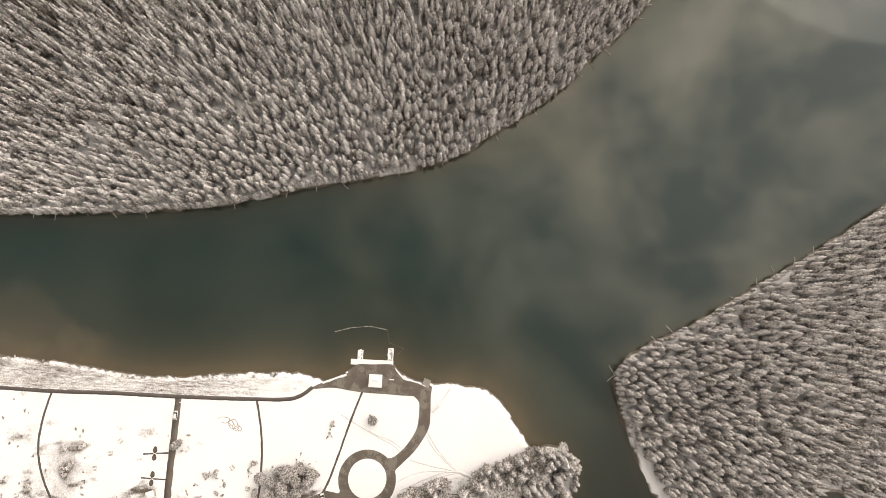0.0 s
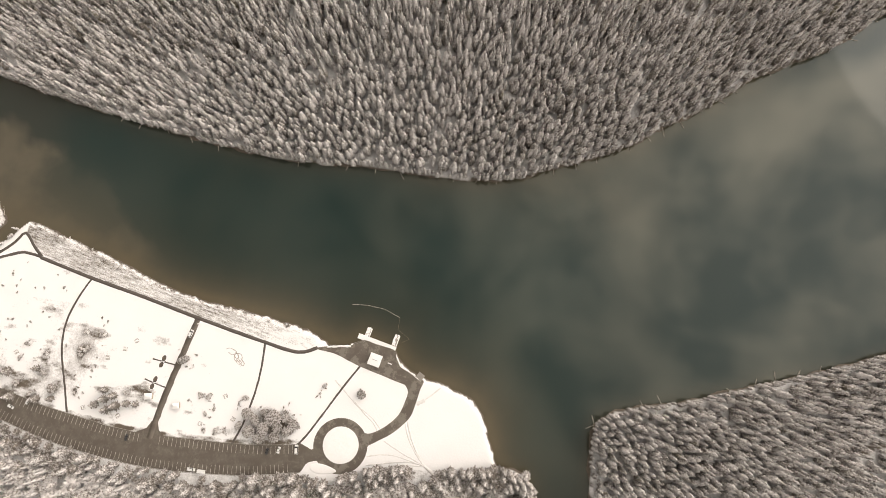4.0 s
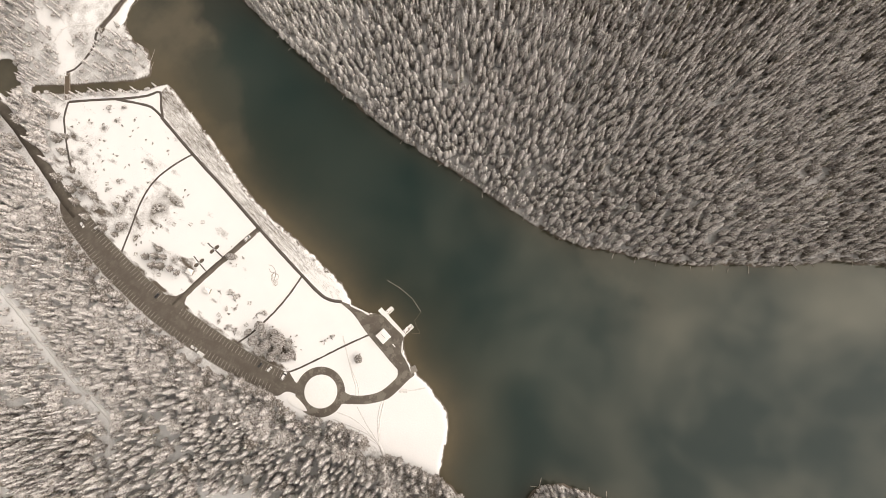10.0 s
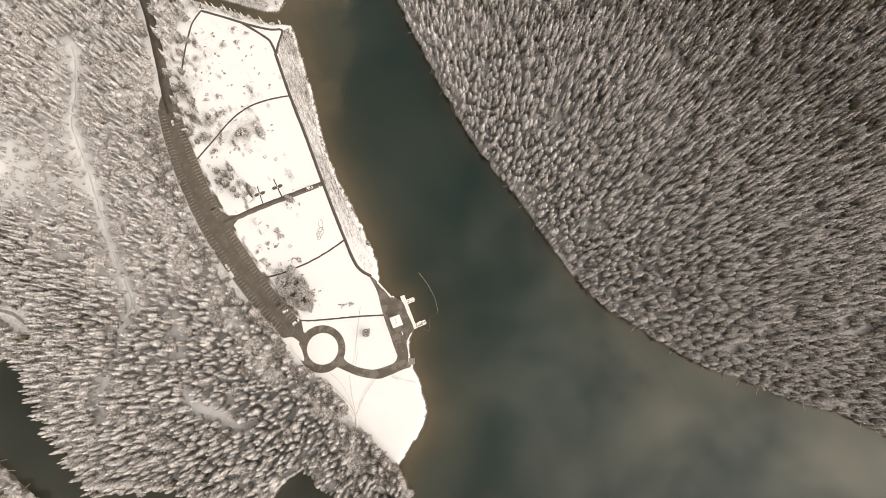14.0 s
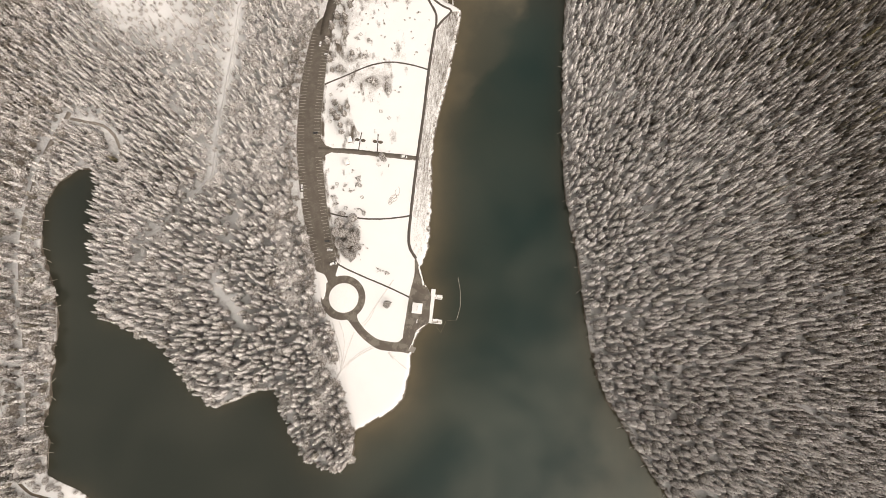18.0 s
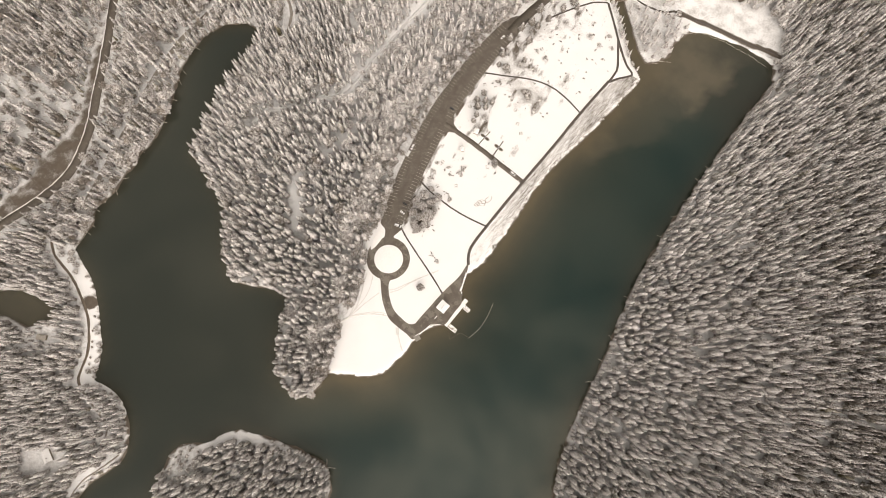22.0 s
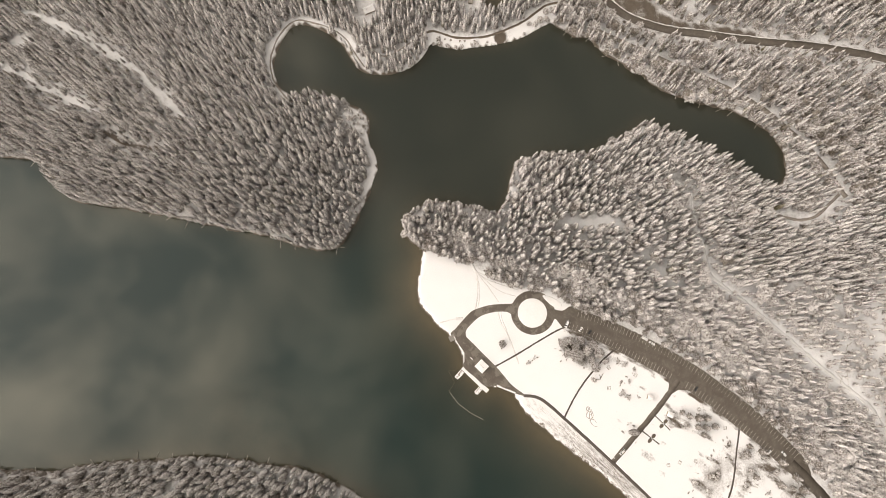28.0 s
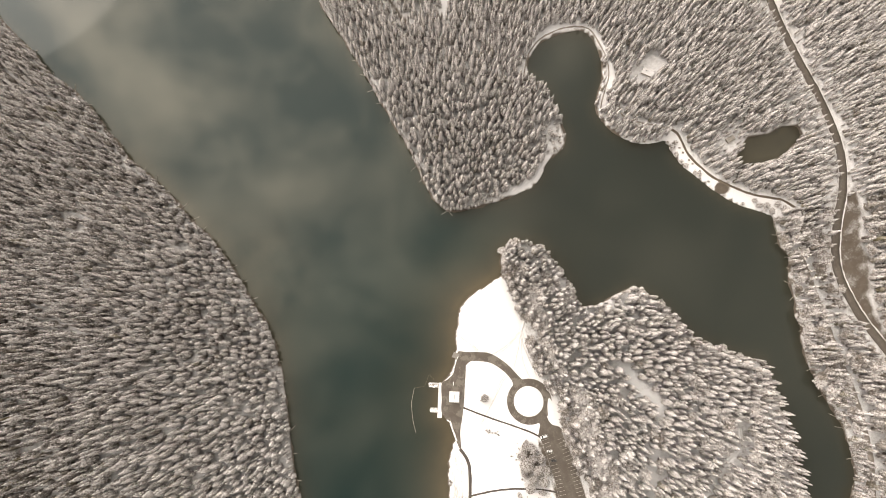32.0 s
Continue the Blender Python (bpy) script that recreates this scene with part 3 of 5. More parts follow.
soft_edge = np.where(in_park | beach | in_dam, 1 - soft(GS + 0.9 * ripple(GX * 0.8, GY * 0.8) + 0.8 * ripple(GX * 2.3 + 5, GY * 2.3), -2.0, 1.3), 0.85 * (1 - soft(GS + 0.8 * ripple(GX * 0.8, GY * 0.8), -0.3, 2.4)))
soft_edge = np.where(beach, 0.75 * (1 - soft(GS, -4.5, 4.0)), soft_edge)
bare = np.maximum(bare, soft_edge)
bare = np.maximum(bare, in_park * 0.72 * (1 - soft(GS + 0.9 * ripple(GX * 0.8, GY * 0.8) + 0.9 * ripple(GX * 2.3 + 5, GY * 2.3), 0.0, 2.6)))
nx, ny = len(gx), len(gy)
k = (np.arange(ny - 1)[:, None] * nx + np.arange(nx - 1)).ravel()
ground = new("ground", mesh_of("ground", np.c_[GX, GY, GZ], np.stack([k, k + 1, k + nx + 1, k + nx], 1), M_GROUND, True, {"bare": bare, "woods": (~in_park & ~in_dam & ~beach).astype(float), "bank": strip_side.astype(float), "field": in_park * (~strip_side) * soft(GY, 60, 120) * (0.45 + 0.55 * soft(-GX, -75, -20))}))
tagged(ground, "snow-covered ground with bare earth under the woods", "ground", kind="structure")

# ---- water ----
WSTEP = 6.0
wx, wy = np.arange(-300, 545, WSTEP), np.arange(-715, 420, WSTEP)
WX, WY = [q.ravel() for q in np.meshgrid(wx, wy)]
WD = -shore(WX, WY)
by_park = gap(WX, WY, np.array(PARK_SHORE, float))
by_east = gap(WX, WY, np.array([(206, -31), (214, -100), (254, -184), (318, -275)], float))
muddy = inside(WX, WY, PONDS[1])
shallow = np.clip(0.4 * muddy + 1.0 * np.exp(-by_park / 19.0) + 0.35 * np.exp(-np.maximum(WD, 0) / 5.0) + 0.6 * np.exp(-gap(WX, WY, np.array([(80, 327), (94, 308), (110, 288)], float)) / 14.0) + 0.3 * np.exp(-by_east / 22.0), 0, 1)
# pale water: silt plume off park and dam, plus paler patches south-east
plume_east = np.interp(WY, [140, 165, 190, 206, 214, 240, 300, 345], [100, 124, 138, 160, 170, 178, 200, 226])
pale_water = soft(plume_east + 9 * ripple(WX * 0.35, WY * 0.35) - WX, -3, 14) * soft(WY, 140, 200) * 0.95
pale_water = np.maximum(pale_water, 0.36 * np.exp(-((WX - 215) / 42) ** 2 - ((WY + 150) / 48) ** 2))
pale_water = np.maximum(pale_water, 0.06 * soft(-WY, 215, 300) * (WX > 40))
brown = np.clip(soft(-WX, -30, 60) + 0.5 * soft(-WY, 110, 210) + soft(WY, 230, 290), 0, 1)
nx, ny = len(wx), len(wy)
k = (np.arange(ny - 1)[:, None] * nx + np.arange(nx - 1)).ravel()
water = new("water", mesh_of("water", np.c_[WX, WY, np.zeros(len(WX))], np.stack([k, k + 1, k + nx + 1, k + nx], 1), M_WATER, True, {"shallow": shallow, "brown": brown, "pale_water": pale_water}))
tagged(water, "still dark green lake water reflecting clouds", "lake", kind="structure")

# ---- paved areas of the park ----
LOT_OUT = [(-22, 25), (-26, 42), (-31, 70), (-34.5, 110), (-35, 140), (-33, 168), (-29, 200), (-23, 228), (-16, 253)]
lin, lout = curve(LOT_IN, 3.0), curve(LOT_OUT, 3.0)


def even(line, n):
    """n points at even steps along a polyline, and the way it runs at each."""
    d = np.r_[0, np.cumsum(np.linalg.norm(np.diff(line, axis=0), axis=1))]
    s = np.linspace(0, d[-1], n)
    q = np.stack([np.interp(s, d, line[:, i]) for i in (0, 1)], 1)
    t = np.gradient(q, axis=0)
    return q, t / np.linalg.norm(t, axis=1)[:, None]


def paved(name, data, label, category="pavement"):
    ob = new(name, data)
    return tagged(ob, label, category, kind="structure")


lot = paved("parking_lot", slab([tuple(q) for q in lin] + [tuple(q) for q in lout[::-1]], 1.53, 0.2, M_ASPHALT, "parking_lot"),
            "long curved wet asphalt parking lot swept clear of snow", "parking lot")
PAVED = [
    ("road_1", [(-5, 248), (0, 268), (8, 292), (21, 335), (31, 380), (40, 420), (50, 475), (70, 560)], 9.0, 1.524, M_ASPHALT, "wet asphalt access road between snowy woods", True),
    ("road_2", [(73, 120), (43, 126), (18, 131), (-8, 135), (-16, 136)], 4.5, 1.545, M_ASPHALT, "straight cleared service road across the snow field", False),
]
FOOTPATHS = [
    ("path_1", [(65, 29), (59.6, 42.3), (63, 68), (73, 120.5), (82, 163), (90, 205), (99.5, 247)], 2.6, 1.556, M_PATH, "cleared lakeside footpath", False),
    ("path_2", [(100, 246), (107, 254), (116, 263), (108, 269), (99, 278), (88, 291), (76, 306), (64, 320)], 2.1, 1.552, M_PATH, "cleared footpath round the corner of the field", False),
    ("path_3", [(100, 246), (101.5, 260), (98, 270), (93, 281), (89.5, 288.5)], 2.1, 1.549, M_PATH, "cleared footpath bend", False),
    ("path_4", [(64, 320), (52, 314), (41, 303), (30, 290), (19, 275)], 1.6, 1.546, M_PATH, "cleared footpath along the field edge", False),
    ("path_5", [(90, 205), (75, 211), (60, 215), (47, 215.5), (33, 213), (19, 208), (7, 203.5), (-3.3, 200), (-7, 198.5)], 1.4, 1.55, M_PATH, "narrow curved cleared footpath", False),
    ("path_6", [(63, 67.7), (45, 66.8), (30, 67.5), (19, 69), (4, 72), (-8.5, 76), (-11, 77)], 1.4, 1.55, M_PATH, "narrow curved cleared footpath", False),
]
SPUR_PATHS = [
    ("path_7", [(57, -4.4), (39, 6), (18, 17), (2, 26), (-5, 31)], 1.35, 1.551, M_PATH, "narrow straight cleared footpath", False),
    ("path_8", [(20.4, 132), (22.3, 141), (24.2, 149)], 1.0, 1.547, M_PATH, "short cleared spur path to picnic tables", False),
    ("path_9", [(37.2, 129), (38.2, 138), (39.1, 146.5)], 1.0, 1.547, M_PATH, "short cleared spur path to picnic tables", False),
]
for i, (name, pts, w, z, mat, label, gr) in enumerate(PAVED + FOOTPATHS + SPUR_PATHS):
    v, f = ribbon(pts, w, 0.06 if gr else z, 3.0, 0.2, gr, 0.25 if w < 4 else 0.5, i)
    paved(name, mesh_of(name, v, f, mat), label, "road" if w > 4 else "footpath")

paved("lot_neck", slab([(2, 247), (-16, 253), (-14, 258), (-7, 266), (-1, 279), (7.5, 279), (5, 266), (2.5, 254)], 1.5315, 0.2, M_ASPHALT, "lot_neck"), "asphalt neck where the lot narrows into the road", "road")
paved("road_apron", slab([(-13.4, 126), (-9, 130.5), (-4, 132.4), (-4, 137), (-9, 139.5), (-13, 147)], 1.5405, 0.2, M_ASPHALT, "road_apron"), "flared asphalt mouth of the service road", "road")

# the drive to the ramp and the neck of the lot, both flaring into the turning circle
DRIVE = [(10.2, -12.5), (10.6, -17.4), (12.2, -22), (18, -30), (26.6, -37.3), (36.9, -40.6), (44.1, -41.4), (50, -38), (54, -44), (53.1, -51.5), (46.4, -50.1), (34.3, -48), (25.2, -45.2), (14.1, -35.7), (6.5, -25.4), (2.5, -19.5), (-1, -17)]
paved("road_3", slab([tuple(q) for q in curve(DRIVE, 1.6, True)], 1.542, 0.2, M_SLUSHY, "road_3"), "curved slushy asphalt drive down to the boat ramp", "road")
NECK = [(-4, 31.5), (-4.4, 25), (-6, 19.8), (-1.5, 18), (3, 17.5), (0, 12.5), (-13, 2), (-15.6, 4), (-12.8, 12.4), (-14.5, 19.5), (-16.8, 22.5), (-22.2, 25.2), (-23, 31)]
paved("road_4", slab([tuple(q) for q in curve(NECK, 1.6, True)], 1.538, 0.2, M_ASPHALT, "road_4"), "wide asphalt neck from the parking lot to the turning circle", "road")
# lakeside plaza of asphalt with a ragged snow edge
PLAZA = [(64, 30), (67, 22), (69.5, 8), (71.5, 4.5), (75.3, -4), (73.8, -13), (71.5, -27), (67, -29), (60.5, -33.5), (57.5, -41), (55.5, -46),
         (54, -50), (49, -49), (47.5, -45), (48, -40), (50, -30), (52, -22), (54.5, -11), (56.5, -3), (59, 5), (62.5, 16)]
paved("plaza", slab([tuple(q) for q in curve(PLAZA, 2.0, True)], 1.56, 0.3, M_SLUSHY, "plaza"), "dark wet asphalt plaza behind the dock", "pavement")

# turning circle: asphalt ring, kerb and snow-covered island
ring = bmesh.new()
NR = 72
inner = [ring.verts.new((13.0 * math.cos(a), 13.0 * math.sin(a), 1.534)) for a in np.linspace(0, 2 * math.pi, NR, endpoint=False)]
outer = [ring.verts.new((19.3 * math.cos(a) - 0.6, 19.3 * math.sin(a) + 0.2, 1.534)) for a in np.linspace(0, 2 * math.pi, NR, endpoint=False)]
low = [ring.verts.new((19.3 * math.cos(a) - 0.6, 19.3 * math.sin(a) + 0.2, 1.3)) for a in np.linspace(0, 2 * math.pi, NR, endpoint=False)]
for i in range(NR):
    j = (i + 1) % NR
    ring.faces.new((inner[i], outer[i], outer[j], inner[j]))
    ring.faces.new((outer[i], low[i], low[j], outer[j]))
paved("turning_circle", of_bm("turning_circle", ring, M_SLUSHY), "asphalt ring road of the turning circle", "road")

island = thing("traffic_island", pose(0, 0, 1.5), "round snow-covered traffic island with a concrete kerb", "traffic island")
bm = bmesh.new()
prof = [(13.05, 0.0), (13.05, 0.14), (12.9, 0.17), (12.75, 0.17)]
rows = [[bm.verts.new((r * math.cos(a), r * math.sin(a), h)) for a in np.linspace(0, 2 * math.pi, 64, endpoint=False)] for r, h in prof]
for a, b in zip(rows[:-1], rows[1:]):
    for i in range(64):
        bm.faces.new((a[i], a[(i + 1) % 64], b[(i + 1) % 64], b[i]))
part("kerb", (bm, M_CONCRETE), island, label="concrete kerb ring")
bm = bmesh.new()
rows = [[bm.verts.new((r * math.cos(a), r * math.sin(a), h + 0.04 * math.sin(3 * a + r))) for a in np.linspace(0, 2 * math.pi, 48, endpoint=False)]
        for r, h in ((12.85, 0.12), (12.6, 0.26), (9, 0.42), (5, 0.5), (1, 0.55))]
for a, b in zip(rows[:-1], rows[1:]):
    for i in range(48):
        bm.faces.new((a[i], a[(i + 1) % 48], b[(i + 1) % 48], b[i]))
bm.faces.new(rows[-1])
part("snow_mound", (bm, M_SNOWCAP), island, label="smooth untouched snow")

lobe = thing("snow_bank", pose(-18, 9.5, 1.5), "low mound of untouched snow beside the neck of the lot", "snow bank")
bm = bmesh.new()
rows = [[bm.verts.new((r * 3.3 * math.cos(a) + 0.6 * r * math.sin(2 * a), r * 9.6 * math.sin(a), h)) for a in np.linspace(0, 2 * math.pi, 28, endpoint=False)] for r, h in ((1.0, 0.0), (0.95, 0.16), (0.7, 0.27), (0.2, 0.3))]
for a, b in zip(rows[:-1], rows[1:]):
    for i in range(28):
        bm.faces.new((a[i], a[(i + 1) % 28], b[(i + 1) % 28], b[i]))
bm.faces.new(rows[-1])
part("mound", (bm, M_SNOWCAP), lobe)

# kerbs beside the lot, with the ploughed snow behind
for name, line, off, w, h, mat, label in (("kerb", lin[lin[:, 1] < 128][4:], 0.35, 0.3, 0.16, M_CONCRETE, "concrete kerb along the parking lot"),
                                         ("kerb", lin[lin[:, 1] > 147], 0.35, 0.3, 0.16, M_CONCRETE, "concrete kerb along the upper parking lot"),
                                         ("kerb", lout, -0.3, 0.3, 0.16, M_CONCRETE, "concrete kerb along the wooded side")):
    q, t = even(line, 70)
    n = np.stack([t[:, 1], -t[:, 0]], 1)
    v, f = ribbon([tuple(a) for a in q + n * off], w, 1.5 + h, 3.0, 0.3)
    tagged(new(name, mesh_of(name, v, f, mat)), label, "kerb", kind="structure")

# stall lines, one thin painted bar each
bm = bmesh.new()
box(bm, 0, 0, 0, 5.6, 0.19, 0.008)
LINE = of_bm("stall_line", bm, M_PAINT)
for line, side in ((lin, -1), (lout, 1)):
    L = np.sum(np.linalg.norm(np.diff(line, axis=0), axis=1))
    q, t = even(line, int(L / 3.0))
    for i in range(1 if side < 0 else 3, len(q) - 1):
        if side < 0 and abs(q[i][1] - 136) < 7:
            continue
        n = np.array([t[i][1], -t[i][0]]) * side
        c = q[i] + n * 3.3
        part("stall_line", LINE, lot, pose(c[0], c[1], 1.532, 0, 0, math.degrees(math.atan2(n[1], n[0]))))

# ---- west side: road, lane, lakeside trail ----
WEST_LANE = [(-266, -90), (-267.5, -66), (-270.5, -36), (-272.5, -11), (-275, 12), (-278, 40), (-279, 62), (-276, 100), (-262, 150), (-240, 190)]
HEAD_TRAIL = [(-240, 184), (-225, 179.5), (-209.8, 174.5), (-199.5, 164.5), (-194.5, 152.5), (-192, 145)]
BEND_TRAIL = [(-179, -221), (-164.3, -227.4), (-151, -232), (-140, -238), (-135.3, -244), (-135.2, -254)]
COVE_TRAIL = [(-117, -252), (-124.5, -268), (-132, -283), (-133.5, -300), (-130, -317), (-123, -334), (-104, -339), (-84, -335), (-72, -329), (-60, -316), (-52, -296)]
for name, pts, w, mat, label, cat in (
        ("road_5", WEST_ROAD, 7.8, M_ASPHALT, "wet asphalt public road through the woods", "road"),
        ("lane", WEST_LANE, 4.6, M_LANE, "muddy lane half covered with snow", "lane"),
        ("trail_4", HEAD_TRAIL, 2.6, M_LANE, "muddy bend of a forest lane rimmed with snow", "lane"),
        ("trail_1", BEACH_TRAIL, 2.2, M_DIRT, "cleared shore trail above the beach", "footpath"),
        ("trail_3", BEND_TRAIL, 1.5, M_LANE, "muddy shore trail on the small headland", "footpath"),
        ("trail_2", COVE_TRAIL, 1.2, M_LANE, "muddy shore trail round the cove", "footpath")):
    v, f = ribbon(pts, w, 0.14, 3.0, 0.4, True, 0.5, 5)
    paved(name, mesh_of(name, v, f, mat), label, cat)
for i, side in enumerate((4.4, -4.2)):
    q, t = even(curve(WEST_ROAD, 6.0), 150)
    v, f = ribbon([tuple(a) for a in q + np.stack([-t[:, 1], t[:, 0]], 1) * side], (0.9, 0.5)[i], 0.2, 2.0, 0.5, True, 0.8, 20 + i)
    paved("snow_berm", mesh_of("snow_berm", v, f, M_TRACK), "ploughed ridge of snow along the public road", "snow bank")
v, f = ribbon([(83, 339.5), (89, 336), (97, 335), (108, 335)] + DAM_CREST, 1.8, 0.16, 3.0, 0.3, True, 0.4, 9)
paved("path_10", mesh_of("path_10", v, f, M_PATH), "cleared footpath along the top of the dam", "footpath")
v, f = ribbon([(131, 350), (124, 358), (116, 366), (108, 368), (96, 367), (83, 373)], 1.0, 0.1, 3.0, 0.3, True, 0.3, 10)
paved("path_11", mesh_of("path_11", v, f, M_TRACK), "trodden footpath from the dam into the wood", "footpath")

ROADS = [(curve(p, 8.0), w) for p, w in ((WEST_ROAD, 6.4), ([(-178, -287), (-158, -276)], 9.5), ([(-232, -202), (-227, -199)], 6.5), (WEST_LANE, 4.6), (BEACH_TRAIL, 3.6), (BEND_TRAIL, 2.0), (COVE_TRAIL, 3.0), (PAVED[0][1], 7.4), (HEAD_TRAIL, 3.2))]

# ---- trees ----


def add_stem(v, f, load, top):
    """A slim three-sided stem down to the ground."""
    b = len(v)
    for j in range(3):
        v.append((0.012 * math.cos(2.094 * j), 0.012 * math.sin(2.094 * j), -0.01))
        load.append(-1.0)
    v.append((0, 0, top))
    load.append(-1.0)
    for j in range(3):
        f.append((b + j, b + (j + 1) % 3, b + 3))


def bough(v, f, load, root, tip, spread, sag, ld):
    """One snow-laden bough: a ridged blade from root to tip, its sides hanging lower than its ridge."""
    b = len(v)
    root, tip = np.array(root, float), np.array(tip, float)
    d = tip - root
    side = np.array([-d[1], d[0], 0.0]) / (math.hypot(d[0], d[1]) + 1e-9) * spread
    mid = root + 0.62 * d
    v += [tuple(root), tuple(mid + side - (0, 0, sag)), tuple(tip), tuple(mid - side - (0, 0, sag))]
    load += [ld - 0.35, ld - 0.2, ld + 0.15, ld - 0.2]
    f += [(b, b + 2, b + 1), (b, b + 3, b + 2)]


def core(v, f, load, rings, n=6, ld=-0.6):
    """The dark inside of a crown: a lathed form of (radius, height) rings that ends in its last ring's middle."""
    b = len(v)
    for k, (r, z) in enumerate(rings):
        for j in range(n):
            a = 6.283 * (j + 0.5 * k) / n
            v.append((r * math.cos(a), r * math.sin(a), z))
            load.append(ld)
    v.append((0, 0, rings[-1][1] + 0.02))
    load.append(ld)
    m = len(rings)
    for k in range(m - 1):
        for j in range(n):
            p, q = b + k * n + j, b + k * n + (j + 1) % n
            f += [(p, q, q + n), (p, q + n, p + n)]
    for j in range(n):
        f.append((b + (m - 1) * n + j, b + (m - 1) * n + (j + 1) % n, b + m * n))


def conifer(seed, whorls=(8, 8, 8, 7, 7, 6, 5), full=1.0, slim=2.2):
    """A snow-laden fir of unit height: whorls of drooping boughs, one over another, folded between bough and bough."""
    rng = np.random.RandomState(seed)
    v, f, load = [], [], []
    top = len(whorls) - 0.35
    for i, k in enumerate(whorls):
        u = i / top
        zc = 0.14 + 0.78 * u
        r = full * (0.13 * (1 - u ** slim) + 0.024) * rng.uniform(0.92, 1.08)
        b = len(v)
        v.append((0.12 * r * rng.uniform(-1, 1), 0.12 * r * rng.uniform(-1, 1), min(1.0, zc + 0.125 * 7.0 / len(whorls))))
        more = 0.9 * (u - 0.42)  # lighter tips, darker low boughs: gap shade put into the snow load
        load.append(rng.uniform(0.6, 1.0) + more)
        a0 = rng.uniform(0, 6.28)
        for j in range(k):
            a = a0 + 6.283 * j / k + rng.uniform(-0.2, 0.2)
            rr = r * rng.uniform(0.8, 1.22)
            v.append((rr * math.cos(a), rr * math.sin(a), zc - 0.02 + rng.uniform(-0.025, 0.02)))
            load.append(rng.uniform(0.6, 1.05) + more)
            a += 3.1416 / k + rng.uniform(-0.1, 0.1)
            rr = r * rng.uniform(0.52, 0.76)
            v.append((rr * math.cos(a), rr * math.sin(a), zc - 0.042))
            load.append(rng.uniform(0.0, 0.5) + more)
        for j in range(2 * k):
            f.append((b, b + 1 + j, b + 1 + (j + 1) % (2 * k)))
    add_stem(v, f, load, 0.7)
    return np.array(v), np.array(f), np.array(load)


def round_tree(seed, fingers=64):
    """A bare broad-leaved tree of unit height: snowy limbs that fan out all round, like coral."""
    rng = np.random.RandomState(seed)
    v, f, load = [], [], []
    lean = rng.uniform(-0.06, 0.06, 2)
    for i in range(fingers):
        a = i * 2.39996 + rng.uniform(-0.3, 0.3)
        e = math.asin(min(0.98, (i + 0.5) / fingers))
        far = rng.uniform(0.72, 1.12)
        way = np.array([0.36 * math.cos(e) * math.cos(a), 0.36 * math.cos(e) * math.sin(a), 0.4 * math.sin(e)])
        mid = np.array([lean[0], lean[1], 0.52])
        bough(v, f, load, mid + 0.3 * way, mid + far * way, 0.042 * rng.uniform(0.7, 1.4), 0.03, rng.uniform(0.45, 1.0))
    core(v, f, load, [(0.12, 0.35), (0.21, 0.6), (0.12, 0.76)], 6, 0.4)
    add_stem(v, f, load, 0.5)
    return np.array(v), np.array(f), np.array(load)


def twig_tree(seed, blobs=34, fine=1.0):
    """A leafless tree of unit height: limbs that end in many tufts of twigs."""
    rng = np.random.RandomState(seed)
    v, f, load = [], [], []
    for i in range(blobs):
        a, e = rng.uniform(0, 6.28), math.asin(rng.uniform(0.0, 1.0))
        rad = rng.uniform(0.5, 1.0)
        c = np.array([0.33 * rad * math.cos(e) * math.cos(a), 0.33 * rad * math.cos(e) * math.sin(a), 0.56 + 0.4 * rad * math.sin(e)])
        s = rng.uniform(0.085, 0.15) * fine
        way = np.array([math.cos(a) * 0.7, math.sin(a) * 0.7, 0.9])
        b = len(v)
        ring_n = 3
        for j in range(ring_n):
            q = a + 6.283 * j / ring_n + rng.uniform(-0.3, 0.3)
            v.append(c + s * rng.uniform(0.6, 1.3) * np.array([math.cos(q), math.sin(q), rng.uniform(-0.5, 0.3)]))
            load.append(rng.uniform(0.2, 0.8))
        v.append(c + s * 1.3 * way)
        load.append(rng.uniform(0.6, 1.0))
        v.append(np.array([0, 0, 0.42]) + 0.1 * c)
        load.append(0.4)
        for j in range(ring_n):
            n2 = (j + 1) % ring_n
            f.append((b + j, b + n2, b + 3))
            f.append((b + n2, b + j, b + 4))
    add_stem(v, f, load, 0.6)
    return np.array(v), np.array(f), np.array(load)


def trunk_mesh(name, h, r):
    bm = bmesh.new()
    rod(bm, (0, 0, -0.03 * h), (0, 0, 0.5 * h), r, r * 0.6, 7)
    rod(bm, (0, 0, 0.5 * h), (0, 0, 0.97 * h), r * 0.6, r * 0.1, 6)
    return of_bm(name, bm, M_BARK)


FIRS = [conifer(s) for s in range(7)] + [conifer(20 + s, (9, 9, 8, 8, 6), 1.06, 2.8) for s in range(5)]
BUSHY_FIRS = [conifer(80 + s, (9, 9, 9, 8, 7), 1.04, 3.4) for s in range(8)]
FAR_FIRS = [conifer(50 + s, (7, 7, 6, 5)) for s in range(8)]
ROUNDS = [round_tree(s) for s in range(6)]


